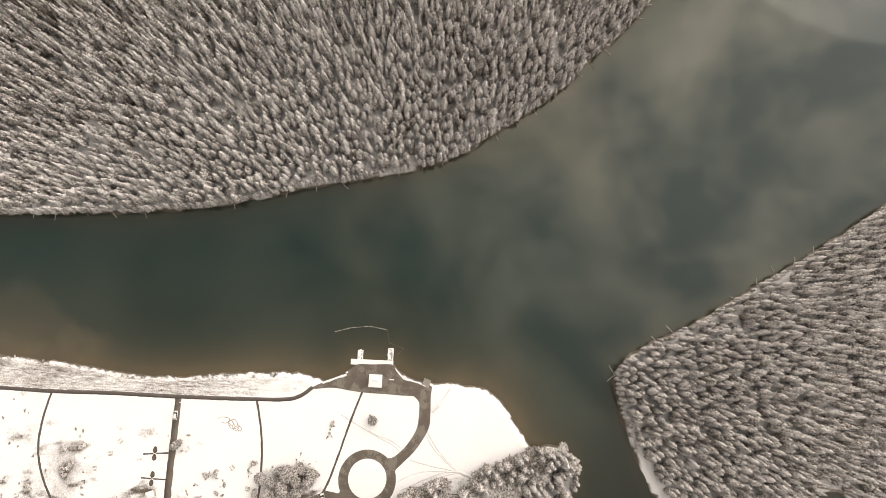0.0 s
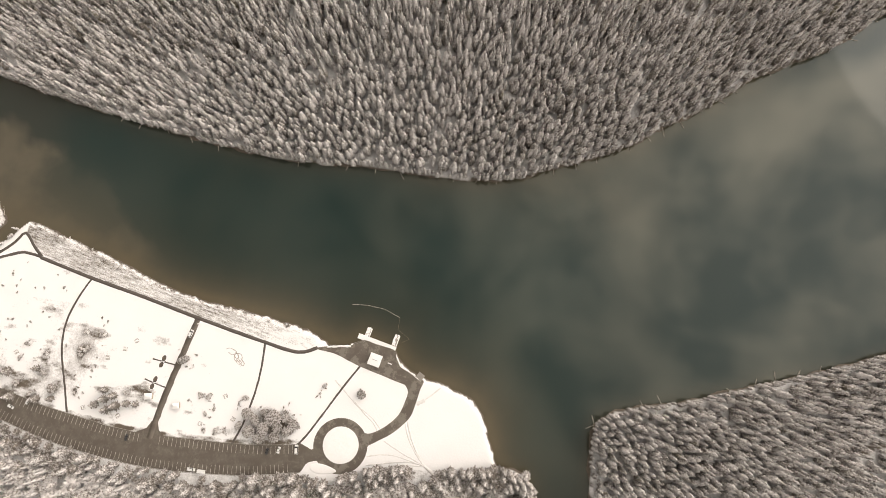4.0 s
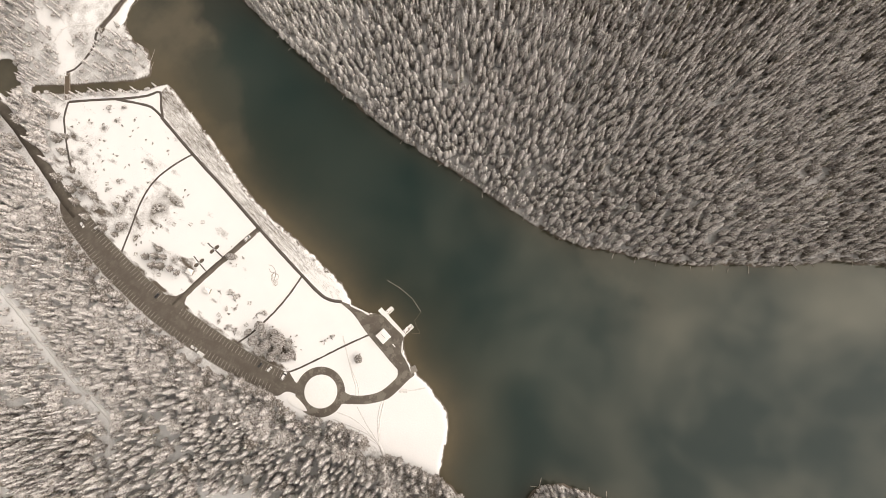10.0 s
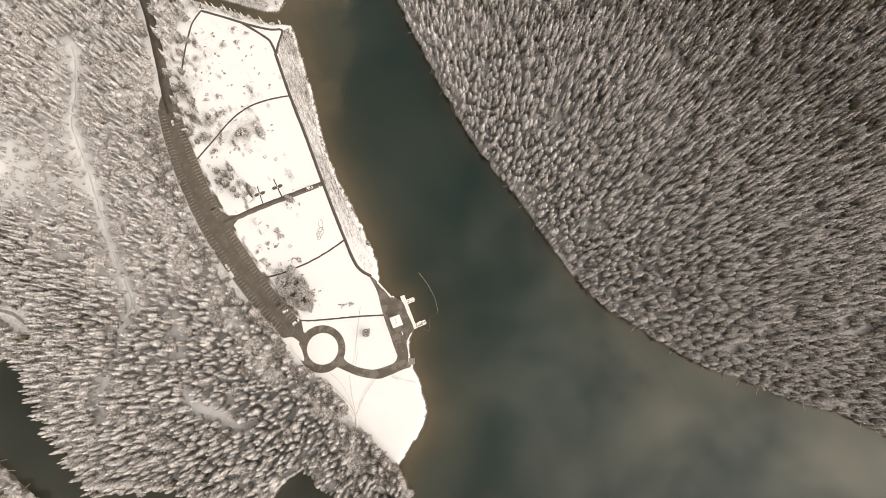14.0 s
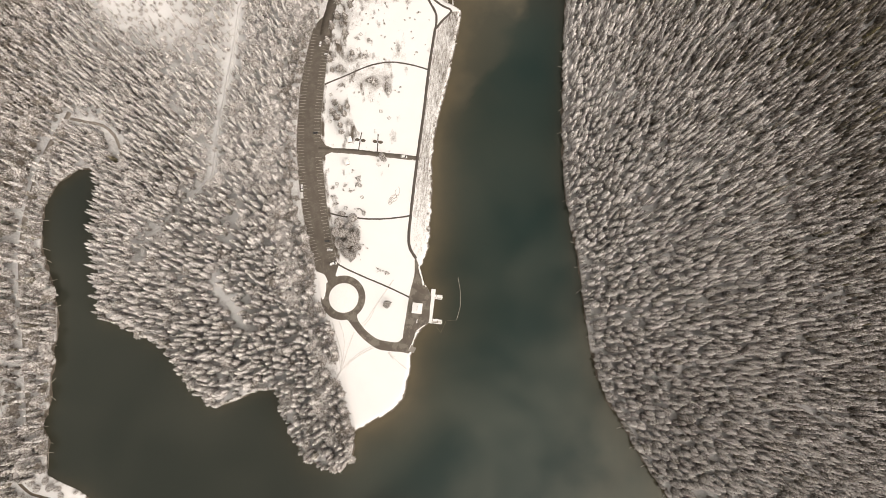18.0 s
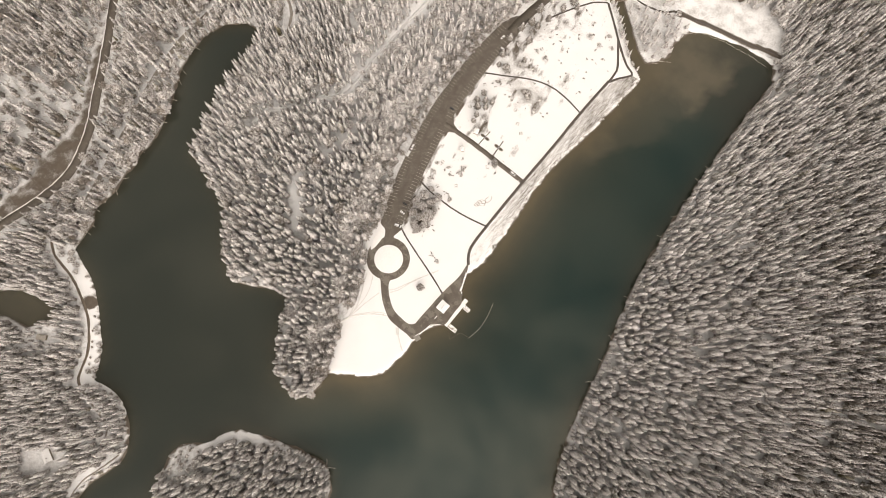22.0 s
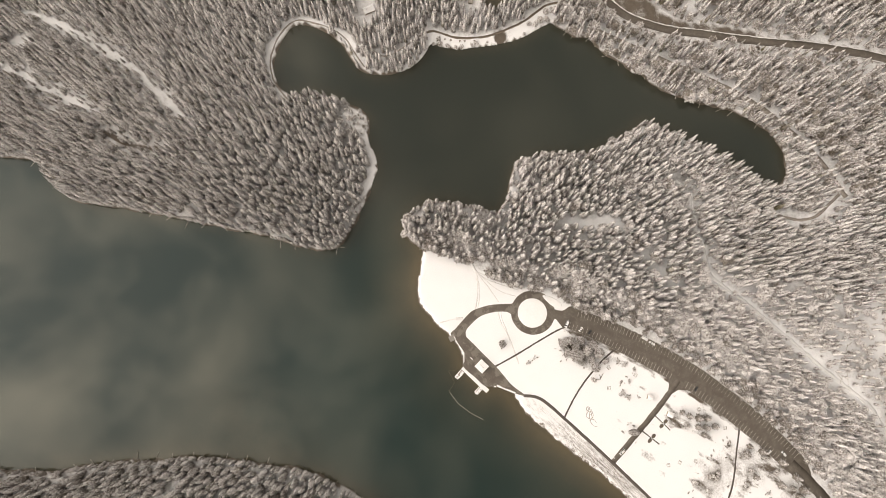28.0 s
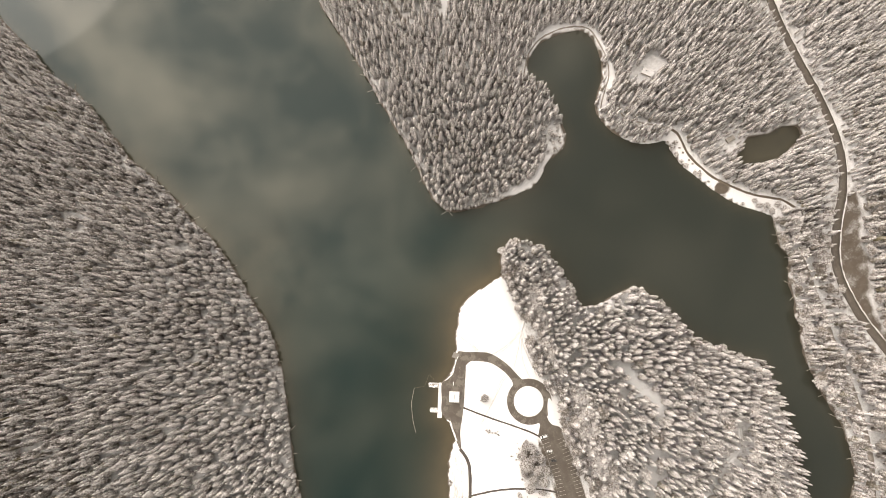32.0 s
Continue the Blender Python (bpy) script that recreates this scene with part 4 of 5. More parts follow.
def merged(name, kinds, x, y, z, hgt, wide, turn, pick, load_add, tint, mat):
    """Many trees joined into one mesh: every tree is a turned, scaled form of one of the kinds."""
    V, F, LD, TN, base = [], [], [], [], 0
    for k, (v, f, ld) in enumerate(kinds):
        m = np.where(pick == k)[0]
        if not len(m):
            continue
        c, s = np.cos(turn[m])[:, None], np.sin(turn[m])[:, None]
        w = (hgt * wide)[m][:, None]
        X = (v[None, :, 0] * c - v[None, :, 1] * s) * w + x[m][:, None]
        Y = (v[None, :, 0] * s + v[None, :, 1] * c) * w + y[m][:, None]
        Z = v[None, :, 2] * hgt[m][:, None] + z[m][:, None]
        V.append(np.stack([X, Y, Z], -1).reshape(-1, 3))
        F.append((f[None] + (np.arange(len(m)) * len(v))[:, None, None] + base).reshape(-1, 3))
        LD.append((ld[None] + load_add[m][:, None]).ravel())
        TN.append(np.repeat(tint[m], len(v)))
        base += len(m) * len(v)
    return mesh_of(name, np.concatenate(V), np.concatenate(F), mat, False, {"load": np.concatenate(LD), "tint": np.concatenate(TN)})


rng = np.random.RandomState(11)
SP = 4.2
tx, ty = [q.ravel() for q in np.meshgrid(np.arange(-520, 600, SP), np.arange(-620, 560, SP * 0.9))]
tx = tx + rng.uniform(-0.6, 0.6, len(tx)) * SP
ty = ty + rng.uniform(-0.6, 0.6, len(ty)) * SP
near = np.hypot(tx - 72, ty + 40) < 563
tx, ty = tx[near], ty[near]
# a close row of trees along the edge of the park
hx, ht = even(np.array(OPEN_PARK[:19]), 92)
hx = hx + np.stack([-ht[:, 1], ht[:, 0]], 1) * rng.uniform(0.6, 2.6, (92, 1))
wr, wt = even(curve(WEST_SHORE, 6.0), 112)
wr = wr + np.stack([-wt[:, 1], wt[:, 0]], 1) * rng.uniform(0.7, 2.2, (112, 1))
hx = np.r_[hx, wr]
# and another along the water's edge of the woods
for line, count in ((EAST_SHORE[1:23], 240), (SOUTH_ARM[3:] + POINT_SHORE[:1], 110), (WOOD_SHORE, 110)):
    q, t = even(curve(line, 6.0), count)
    nrm = np.stack([-t[:, 1], t[:, 0]], 1)
    side = np.where(shore(q[:, 0] + 3 * nrm[:, 0], q[:, 1] + 3 * nrm[:, 1]) > 0, 1.0, -1.0)[:, None]
    hx = np.r_[hx, q + nrm * side * rng.uniform(0.9, 2.4, (count, 1)) + rng.uniform(-0.8, 0.8, (count, 2))]
clear = np.ones(len(tx), bool)
for q in hx:
    clear &= (tx - q[0]) ** 2 + (ty - q[1]) ** 2 > 9.0
tx, ty = np.r_[tx[clear], hx[:, 0]], np.r_[ty[clear], hx[:, 1]]
ts = shore(tx, ty)
keep = (ts > 0.5) & (gap(tx, ty, POINT_RIM) > 3.2) & (gap(tx, ty, POND_RIM) > 2.4) & (np.hypot(tx + 0.6, ty) > 20.6) & ~inside(tx, ty, OPEN_PARK) & ~inside(tx, ty, DAM_SNOW)
keep &= (gap(tx, ty, lout) > 0.9) & (np.hypot(tx + 33, ty - 98) > 7) & ~inside(tx, ty, BEACH) & ~inside(tx, ty, GRAVEL) & (gap(tx, ty, np.array(DAM_CREST, float)) > 3.5) & (gap(tx, ty, np.array([(171, 430), (174, 407), (173, 396), (175, 384)], float)) > 3)
luck = rng.rand(len(tx))
for line, w, *more in CLEARINGS + ROADS:  # keep the ways open
    keep &= (gap(tx, ty, line) > w * (1 + 0.35 * ripple(tx * 0.7, ty * 0.7))) | (luck < (more[1] if more else 0.0))
tx, ty, ts = tx[keep], ty[keep], ts[keep]
east = tx > np.interp(ty, EAST_LINE[::-1, 1], EAST_LINE[::-1, 0]) - 2
penin = (tx > -216) & (ty > -140) & ~east & (ty < 420)
scrub = penin & (((ty > 100) & (tx > -112 - 0.35 * (ty - 100))) | (ty > 265))
westbank = (tx < -240) & (ty > -125)
odds = np.ones(len(tx))
odds[scrub] = 0.95
odds[westbank] = 0.85
odds[penin & ~scrub] = 0.97
odds[~penin & ~east & ~westbank] *= 0.96
odds[east] *= 0.9 - 0.08 * soft(ts[east], 150, 260) + 0.14 * ripple(tx[east] * 0.2, ty[east] * 0.2)
odds *= np.where(ts > 4, 1.0 + 0.22 * soft(ts, 20, 90) * ripple(tx * 1.3 + 7, ty * 1.3), 1.0)
edge_n = 0.5 + 0.5 * ripple(tx * 0.13 + 3, ty * 0.13)
odds *= np.where(scrub | westbank, 0.75 + 0.4 * edge_n, 1.0) * np.where((np.hypot(tx - 125, ty - 345) < 60) & ~east, 0.62 + 0.3 * ripple(tx * 0.4, ty * 0.4), 1.0)
along = (tx + 180) * 0.76 - (ty - 300) * 0.65
across = (tx + 180) * 0.65 + (ty - 300) * 0.76
open_wood = np.exp(-(along / 85) ** 2 - (across / 38) ** 2)
odds = np.maximum(odds - 1.0 * open_wood * (0.75 + 0.6 * ripple(tx * 0.5, ty * 0.5)), 0.34)
keep = rng.rand(len(tx)) < odds
tx, ty, ts, east, penin, scrub, westbank, open_wood = [q[keep] for q in (tx, ty, ts, east, penin, scrub, westbank, open_wood)]
tz = relief(tx, ty, ts) - 0.15
n = len(tx)
th = rng.uniform(16.5, 25.5, n)
th[~east & ~penin & ~westbank] = rng.uniform(13.5, 21.5, (~east & ~penin & ~westbank).sum())
th[penin] = rng.uniform(14.5, 23, penin.sum())
th[scrub] = rng.uniform(12, 21, scrub.sum())
th[westbank] = rng.uniform(12, 24, westbank.sum())
th *= np.where(rng.rand(n) < 0.25, rng.uniform(0.5, 0.85, n), 1.0) * rng.uniform(0.92, 1.12, n) * np.where(ts < 5, 0.93, 1.0)
road_near = np.minimum(gap(tx, ty, ROADS[0][0]), gap(tx, ty, ROADS[2][0]) + 4)
track_near = np.minimum.reduce([gap(tx, ty, c) - w for c, w, *_ in CLEARINGS[:7]])
th *= np.where(road_near < 20, 0.62, np.where(track_near < 6, 0.62, 1.0))
wide = rng.uniform(0.85, 1.2, n) * np.where(th < 17, 1.25, 1.0) * np.where(penin, 0.77, np.where(east, 0.7, 0.78))
brink = westbank & (ts < 6)
th[brink] = rng.uniform(9, 20, brink.sum())
near_east = east * (1 - soft(ts, 30, 130)) * soft(280 - ty, 0, 90)
th *= (1 - 0.66 * open_wood) * (1 - 0.2 * near_east) * np.where((ts < 3) & ~brink, rng.uniform(0.6, 0.95, n), 1.0)
wide *= 1 + 0.3 * near_east
near_dam = (np.hypot(tx - 130, ty - 340) < 85) & ~east
th[near_dam] *= 0.6
knob = np.hypot(tx + 70, ty + 231) < 17
th[knob] *= 0.45
turn = rng.uniform(0, 6.283, n)
# snow load per tree; the east wood's lit shore and shaded depth put in
ladd = rng.normal(0.0, 0.34, n) + np.where(east, 0.62 - 0.3 * soft(-ty, 0, 140) - 0.24 * soft(-ty, 130, 260) - 0.58 * soft(ts, 70, 230) * soft(ty, -220, 0) - 0.46 * soft(ts, 120, 250) * soft(tx, 300, 380) - 0.5 * soft(ty, 40, 220) * soft(ts, 0, 70) , 0.0) + np.where(westbank, 0.05, 0.0) + np.where(scrub, 0.26, 0.0) + np.where(penin, 0.52, 0.0) + np.where(~east & ~penin & ~westbank, 0.44 + 0.1 * soft(-ty, 180, 330), 0.0)
ladd += 0.06 * near_dam
tint = np.clip(rng.normal(0.1, 0.12, n) + (rng.rand(n) < 0.06) * 0.6, 0, 1)
by_lot = gap(tx, ty, lout) < 26
leafy = (rng.rand(n) < np.where(by_lot, 0.6, np.where(penin & (gap(tx, ty, np.array(OPEN_PARK[:19])) < 22), 0.5, np.where(scrub, 0.35, np.where(westbank, 0.3, np.where(penin, 0.07, np.where(near_dam, 0.12, np.where(knob, 0.6, 0.0))))))))
far = np.hypot(tx - 72, ty + 40) > 268
pick = np.where(leafy, rng.randint(0, len(ROUNDS), n), np.where(far, len(FIRS) + rng.randint(0, len(FAR_FIRS), n), np.where((penin & ~scrub) | (~penin & ~east) | (near_east > rng.rand(n)), len(FIRS) + len(FAR_FIRS) + rng.randint(0, len(BUSHY_FIRS), n), rng.randint(0, len(FIRS), n))))
# trees nearest the park stand as things of their own
lone = penin & ((gap(tx, ty, np.array(OPEN_PARK[:19])) < 13) & (tx < 30))
order = np.argsort(np.where(lone, gap(tx, ty, np.array(OPEN_PARK[:19])), 1e9))
single = np.zeros(n, bool)
single[order[:min(int(lone.sum()), 290)]] = True
south = ~east & ~penin & (ty < -120)
GROUPS = [("forest_east", east, "dense snow-laden fir forest on the far hillside"), ("forest_peninsula", penin & ~scrub, "dense snow-laden firs on the wooded peninsula"),
          ("forest_edge", scrub, "thin snowy young wood with bare trees"), ("forest_west", westbank, "snowy firs between road and shore"),
          ("forest_south", south, "dense snow-laden firs on the southern point")]
rest = ~(east | penin | westbank | south)
GROUPS.append(("forest_north", rest, "snowy wood round the dam"))
for name, m, label in GROUPS:
    for tail, mm, kinds, mat in (("", m & ~leafy & ~single, FIRS + FAR_FIRS + BUSHY_FIRS, M_NEEDLE), ("_thicket", m & leafy & ~single, ROUNDS, M_TWIG)):
        if not mm.any():
            continue
        me = merged(name + tail, kinds, tx[mm], ty[mm], tz[mm], th[mm] * np.where(leafy[mm], 0.7, 1.0), wide[mm] * np.where(leafy[mm], 1.42, 1.0), turn[mm], pick[mm], ladd[mm], tint[mm], mat)
        tagged(new(name + tail, me), label if not tail else "bare snow-dusted broad-leaved thicket", "forest", kind="stuff")

# trunks of the joined woods along the water, seen between the crowns
sh = (ts < 9) & ~leafy & ~single
b6 = np.array([(math.cos(a), math.sin(a)) for a in np.linspace(0, 6.283, 5, endpoint=False)])
tv = np.concatenate([np.c_[b6, np.zeros(5)], np.c_[b6 * 0.4, np.ones(5)]])
tf = np.array([(i, (i + 1) % 5, 5 + (i + 1) % 5, 5 + i) for i in range(5)])
m = np.where(sh)[0]
X = tv[None, :, 0] * 0.28 + tx[m][:, None]
Y = tv[None, :, 1] * 0.28 + ty[m][:, None]
Z = tv[None, :, 2] * (th[m] * 0.8)[:, None] + tz[m][:, None] - 0.2
TV = np.stack([X, Y, Z], -1).reshape(-1, 3)
TF = (tf[None] + (np.arange(len(m)) * 10)[:, None, None]).reshape(-1, 4)
tagged(new("shore_trunks", mesh_of("shore_trunks", TV, TF, M_BARK)), "dark trunks of the firs along the shore", "tree trunks", kind="stuff")


def tree_thing(kind, v, f, load, h, w, t, label):
    """A single tree of its own: trunk and crown."""
    ob = thing(kind, pose(0, 0, -300), label, "tree", "trees along the park edge")
    me = mesh_of("crown", v * np.array([h * w, h * w, h]), f, M_TWIG if kind == "bare_tree" else M_NEEDLE, False, {"load": load - 0.05, "tint": np.full(len(v), t)})
    part("trunk", trunk_mesh("trunk", h * (0.6 if kind == "bare_tree" else 1.0), h * 0.011), ob)
    part("crown", me, ob)
    return ob


made = {}
for i in np.where(single)[0]:
    key = (bool(leafy[i]), int(pick[i]) % 4)
    h0 = 12.0 if leafy[i] else 20.0
    m = pose(tx[i], ty[i], tz[i], 0, 0, math.degrees(turn[i]))
    if key not in made:
        v, f, ld = (ROUNDS if key[0] else BUSHY_FIRS)[key[1]]
        made[key] = tree_thing("bare_tree" if key[0] else "fir_tree", v, f, ld, h0, 1.15, 0.1,
                               "bare broad-leaved tree dusted with snow beside the park" if key[0] else "snow-laden fir tree at the edge of the park")
        made[key].matrix_basis = m
    else:
        s = (th[i] * (0.62 if key[0] else 1.0)) / h0
        ob = copy_thing(made[key], m)
        ob.scale = (s * rng.uniform(0.9, 1.1), s * rng.uniform(0.9, 1.1), s)

# ---- park trees and shrubs ----
shrubs = []
for i in range(6):
    v, f, ld = twig_tree(40 + i, 600 if i < 3 else 240, 0.29 if i < 3 else 0.32)
    ld = ld if i < 3 else ld * 0.5 + 0.55
    v = v * np.array([1.45, 1.45, 1.0]) - np.array([0, 0, 0.1])
    ob = thing("bare_tree", pose(0, 0, -300), "leafless rounded tree dusted with snow on the field", "tree", "trees on the snow field")
    part("crown", mesh_of("crown", v, f, M_TWIG, False, {"load": ld * 0.55 + 0.5, "tint": np.full(len(v), 0.2)}), ob)
    part("trunk", trunk_mesh("trunk", 0.7, 0.03), ob)
    shrubs.append(ob)
used = set()
for i, (x, y, h) in enumerate(PARK_TREES):
    m = pose(x, y, 1.45, 0, 0, 47 * i)
    k = i % 3 + (0 if h > 6.5 else 3)
    ob = copy_thing(shrubs[k], m) if k in used else shrubs[k]
    used.add(k)
    ob.matrix_basis = m @ Matrix.Diagonal((h * (0.85 + 0.3 * math.sin(3.7 * i)), h * (0.85 - 0.25 * math.sin(5.1 * i)), h * (0.8 if h > 6.5 else 0.4), 1))

# firs at the edge of the field, wide and low
v, f, ld = conifer(301, (9, 9, 8, 7, 6, 5), 1.0, 1.6)
field_fir = None
for i, (x, y, h) in enumerate(FIELD_FIRS):
    m = pose(x, y, 1.45, 0, 0, 71 * i)
    if field_fir is None:
        field_fir = tree_thing("fir_tree", v, f, ld - 0.22, 10.0, 1.9, 0.15, "spreading snow-dusted fir tree at the edge of the snow field")
        tagged(field_fir, group="firs on the snow field")
    ob = copy_thing(field_fir, m) if i else field_fir
    ob.matrix_basis = m @ Matrix.Diagonal((h / 10 * (1 + 0.15 * math.sin(2.9 * i)), h / 10 * (1 - 0.12 * math.sin(1.7 * i)), h / 10, 1))

# frosted brush along the rim of the bank
rb = np.random.RandomState(15)
BRUSH = [(99.9, 217.8), (100.1, 186.7), (99.9, 174), (93, 157), (89.5, 144), (87.5, 127), (117.5, 230), (111, 211)]
BRUSH += [(np.interp(y, [q[1] for q in PARK_SHORE[13:]], [q[0] for q in PARK_SHORE[13:]]) - rb.uniform(1.2, 3.2), y) for y in rb.uniform(45, 250, 26)]
for i, (x, y) in enumerate(BRUSH):
    h = rb.uniform(1.6, 3.4)
    ob = copy_thing(shrubs[3 + i % 3], pose(x, y, 0))
    ob.matrix_basis = pose(x, y, float(height(x, y)[0]) - 0.1, 0, 0, 77 * i) @ Matrix.Diagonal((h * 0.7, h * 1.1, h * 0.45, 1))
    tagged(ob, "low frosted brush on the rim of the lakeside bank", "bush", "brush along the bank")

# bushes along the beach
BEACH_BUSHES = [(-193, -174, 5), (-190, -177, 4), (-183, -184, 5), (-180, -189, 4), (-177, -196, 5), (-175, -203, 6), (-178, -207, 5), (-250, -129, 7), (-246, -134, 7), (-240, -136, 6),
                (-237, -141, 6), (-257, -134, 6), (-226, -140, 4), (-200, -166, 3), (-262, -128, 7), (-172, -209, 4)]
for i, (x, y, h) in enumerate(BEACH_BUSHES):
    ob = copy_thing(shrubs[3 + i % 3], pose(x, y, 0, 0, 0, 61 * i))
    ob.matrix_basis = pose(x, y, float(height(x, y)[0]) - 0.1, 0, 0, 61 * i) @ Matrix.Diagonal((h * (1.15 + 0.3 * math.sin(2.3 * i)), h * (1.1 + 0.3 * math.sin(4.1 * i)), h * 0.5, 1))
    tagged(ob, "leafless frosted bush at the edge of the beach", "bush", "bushes along the beach")

rs = np.random.RandomState(5)
sapling = None
count = 0
while count < 70:
    x, y = rs.uniform(0, 105), rs.uniform(185, 305)
    if not inside(np.array([x]), np.array([y]), OPEN_PARK)[0] or shore(np.array([x]), np.array([y]))[0] < 24 or x < 0.55 * (y - 245):
        continue
    if 190 < y < 222 and rs.rand() < 0.7:
        continue
    m = pose(x, y, 1.47, 0, 0, rs.uniform(0, 360))
    s = rs.uniform(0.6, 1.5)
    if sapling is None:
        v, f, ld = twig_tree(77, 44, 0.55)
        sapling = thing("shrub", m, "low leafless shrub poking through the snow", "shrub", "shrubs on the north field")
        part("crown", mesh_of("crown", (v - np.array([0, 0, 0.4])) * np.array([3.0, 2.8, 1.1]), f, M_TWIG, False, {"load": ld * 0.4 + 0.55, "tint": np.full(len(v), 0.3)}), sapling)
        bm = bmesh.new()
        rod(bm, (0, 0, -0.1), (0, 0, 0.5), 0.08, 0.04, 5)
        part("stem", (bm, M_BARK), sapling)
    else:
        copy_thing(sapling, m).scale = (s * rs.uniform(0.8, 1.3), s * rs.uniform(0.7, 1.1), s * 0.8)
    count += 1
for i in range(110):
    x0, y0, h = PARK_TREES[rs.randint(len(PARK_TREES))]
    a, d = rs.uniform(0, 6.28), rs.uniform(0.4, 1.0) * h
    x, y = x0 + d * math.cos(a), y0 + d * math.sin(a)
    here = np.array([x]), np.array([y])
    if not inside(*here, OPEN_PARK)[0] or gap(*here, lin)[0] < 2 or x < np.interp(y, lin[:, 1], lin[:, 0]) or min(gap(*here, np.array(q[1], float))[0] for q in PAVED + FOOTPATHS + SPUR_PATHS) < 3.2:
        continue
    s = rs.uniform(0.5, 1.2)
    ob = copy_thing(sapling, pose(x, y, 1.47, 0, 0, rs.uniform(0, 360)))
    ob.scale = (s * rs.uniform(0.8, 1.6), s * rs.uniform(0.6, 1.1), s)
    tagged(ob, "low leafless scrub under the bare trees of the field", "shrub", "scrub round the bare trees")

# dead grass on the lakeside bank
N = 9000
gx_, gy_ = rs.uniform(60, 126, N * 4), rs.uniform(44, 262, N * 4)
px = np.interp(gy_, [q[1] for q in LAKE_PATH], [q[0] for q in LAKE_PATH])
gs_ = shore(gx_, gy_)
ok = (gx_ > px + 2.2) & (gs_ > 0.8) & (np.sin(gx_ * 0.6 + gy_ * 0.11) + np.sin(gy_ * 0.21) > rs.uniform(-1.6, 1.4, N * 4) - 0.4 * soft(gy_, 100, 160))
gx_, gy_, gs_ = gx_[ok][:N], gy_[ok][:N], gs_[ok][:N]
gz_ = relief(gx_, gy_, gs_)
a = rs.uniform(0, 6.28, len(gx_))
r = rs.uniform(0.1, 0.32, len(gx_))
h = rs.uniform(0.08, 0.3, len(gx_))
tv = []
for j in range(3):
    tv.append(np.stack([gx_ + r * np.cos(a + 2.1 * j), gy_ + r * np.sin(a + 2.1 * j), gz_ - 0.02], 1))
tv.append(np.stack([gx_ + 0.2 * r, gy_, gz_ + h], 1))
TV = np.stack(tv, 1).reshape(-1, 3)
b4 = np.arange(len(gx_))[:, None, None] * 4
TF = (np.array([(0, 1, 3), (1, 2, 3), (2, 0, 3)])[None] + b4).reshape(-1, 3)
tagged(new("bank_grass", mesh_of("bank_grass", TV, TF, M_GRASS)), "tufts of dead grass through thin snow on the bank", "grass", kind="stuff")

# ---- dock, gangways, log boom ----
A = -11.7


dock = thing("floating_dock", pose(75, -13.3, 0, 0, 0, A), "snow-covered floating dock with two finger piers", "dock")
for nm, x, y, sx, sy, lab in (("deck", 0, 0, 3.9, 29.6, "main deck under smooth snow"), ("finger_pier", 5.2, 8.4, 6.4, 3.9, ""), ("finger_pier", 6.2, -12.6, 8.6, 3.9, "")):
    bm = bmesh.new()
    box(bm, x, y, -0.25, sx - 0.15, sy - 0.15, 0.7, 0.04)
    pier = part(nm, (bm, M_TIMBER), dock, label=lab)
    # planks lie across each deck
    along_y = sy > sx
    L = sy if along_y else sx
    bm = bmesh.new()
    box(bm, 0, 0, 0, (sx if along_y else 0.46), (0.46 if along_y else sy), 0.05, 0.008)
    PL = of_bm("plank", bm, M_PLANK)
    for i in range(int(L / 0.5)):
        q = -L / 2 + 0.25 + i * 0.5
        part("plank", PL, pier, pose(x if along_y else x + q, y + q if along_y else y, 0.45))
    bm = bmesh.new()
    if nm == "deck":
        box(bm, x, y, 0.5, sx - 0.1, sy - 0.1, 0.16, 0.05)
    else:
        e = 1 if sx < 8 else 1
        for k in range(26):
            u, w_ = rs.uniform(-0.46, 0.46), rs.uniform(-0.42, 0.42)
            box(bm, x + u * sx, y + w_ * sy, 0.5 + 0.002 * k, rs.uniform(0.4, 1.5), rs.uniform(0.4, 1.4), 0.07, 0.02, rs.uniform(-0.3, 0.3))
        for s in (-1, 1):
            box(bm, x, y + s * (sy / 2 - 0.35), 0.56, sx - 0.2, 0.6, 0.1, 0.03)
    part("snow_cover", (bm, M_SNOWCAP), pier)
for x, y in ((1.7, -14), (1.7, 14), (10.2, -11), (10.2, -14.2), (8.2, 6.8), (8.2, 10)):
    bm = bmesh.new()
    rod(bm, (x, y, -3.0), (x, y, 1.6), 0.16, 0.14, 8)
    part("pile", (bm, M_TIMBER), dock)

for (ax, ay), (bx, by) in (((75.0, -4.0), (70.8, 5.2)), ((69.8, -27.6), (60.6, -33.6))):
    L = math.hypot(bx - ax, by - ay)
    g = thing("gangway", pose(ax, ay, 0.62, 0, -math.degrees(math.asin(0.95 / L)), math.degrees(math.atan2(by - ay, bx - ax))), "narrow snowy gangway from the plaza to the dock", "gangway", "gangways")
    bm = bmesh.new()
    box(bm, L / 2, 0, 0, L + 0.6, 1.3, 0.1, 0.02)
    part("walkway", (bm, M_PLANK), g)
    bm = bmesh.new()
    box(bm, L / 2, 0, 0.1, L, 0.9, 0.05, 0.02)
    part("snow_cover", (bm, M_SNOWCAP), g)
    for s in (-0.6, 0.6):
        bm = bmesh.new()
        rod(bm, (0, s, 1.0), (L, s, 1.0), 0.03, 0.03, 6)
        for k in range(6):
            rod(bm, (L * k / 5, s, 0.05), (L * k / 5, s, 1.0), 0.025, 0.025, 5)
        part("handrail", (bm, M_STEEL), g)

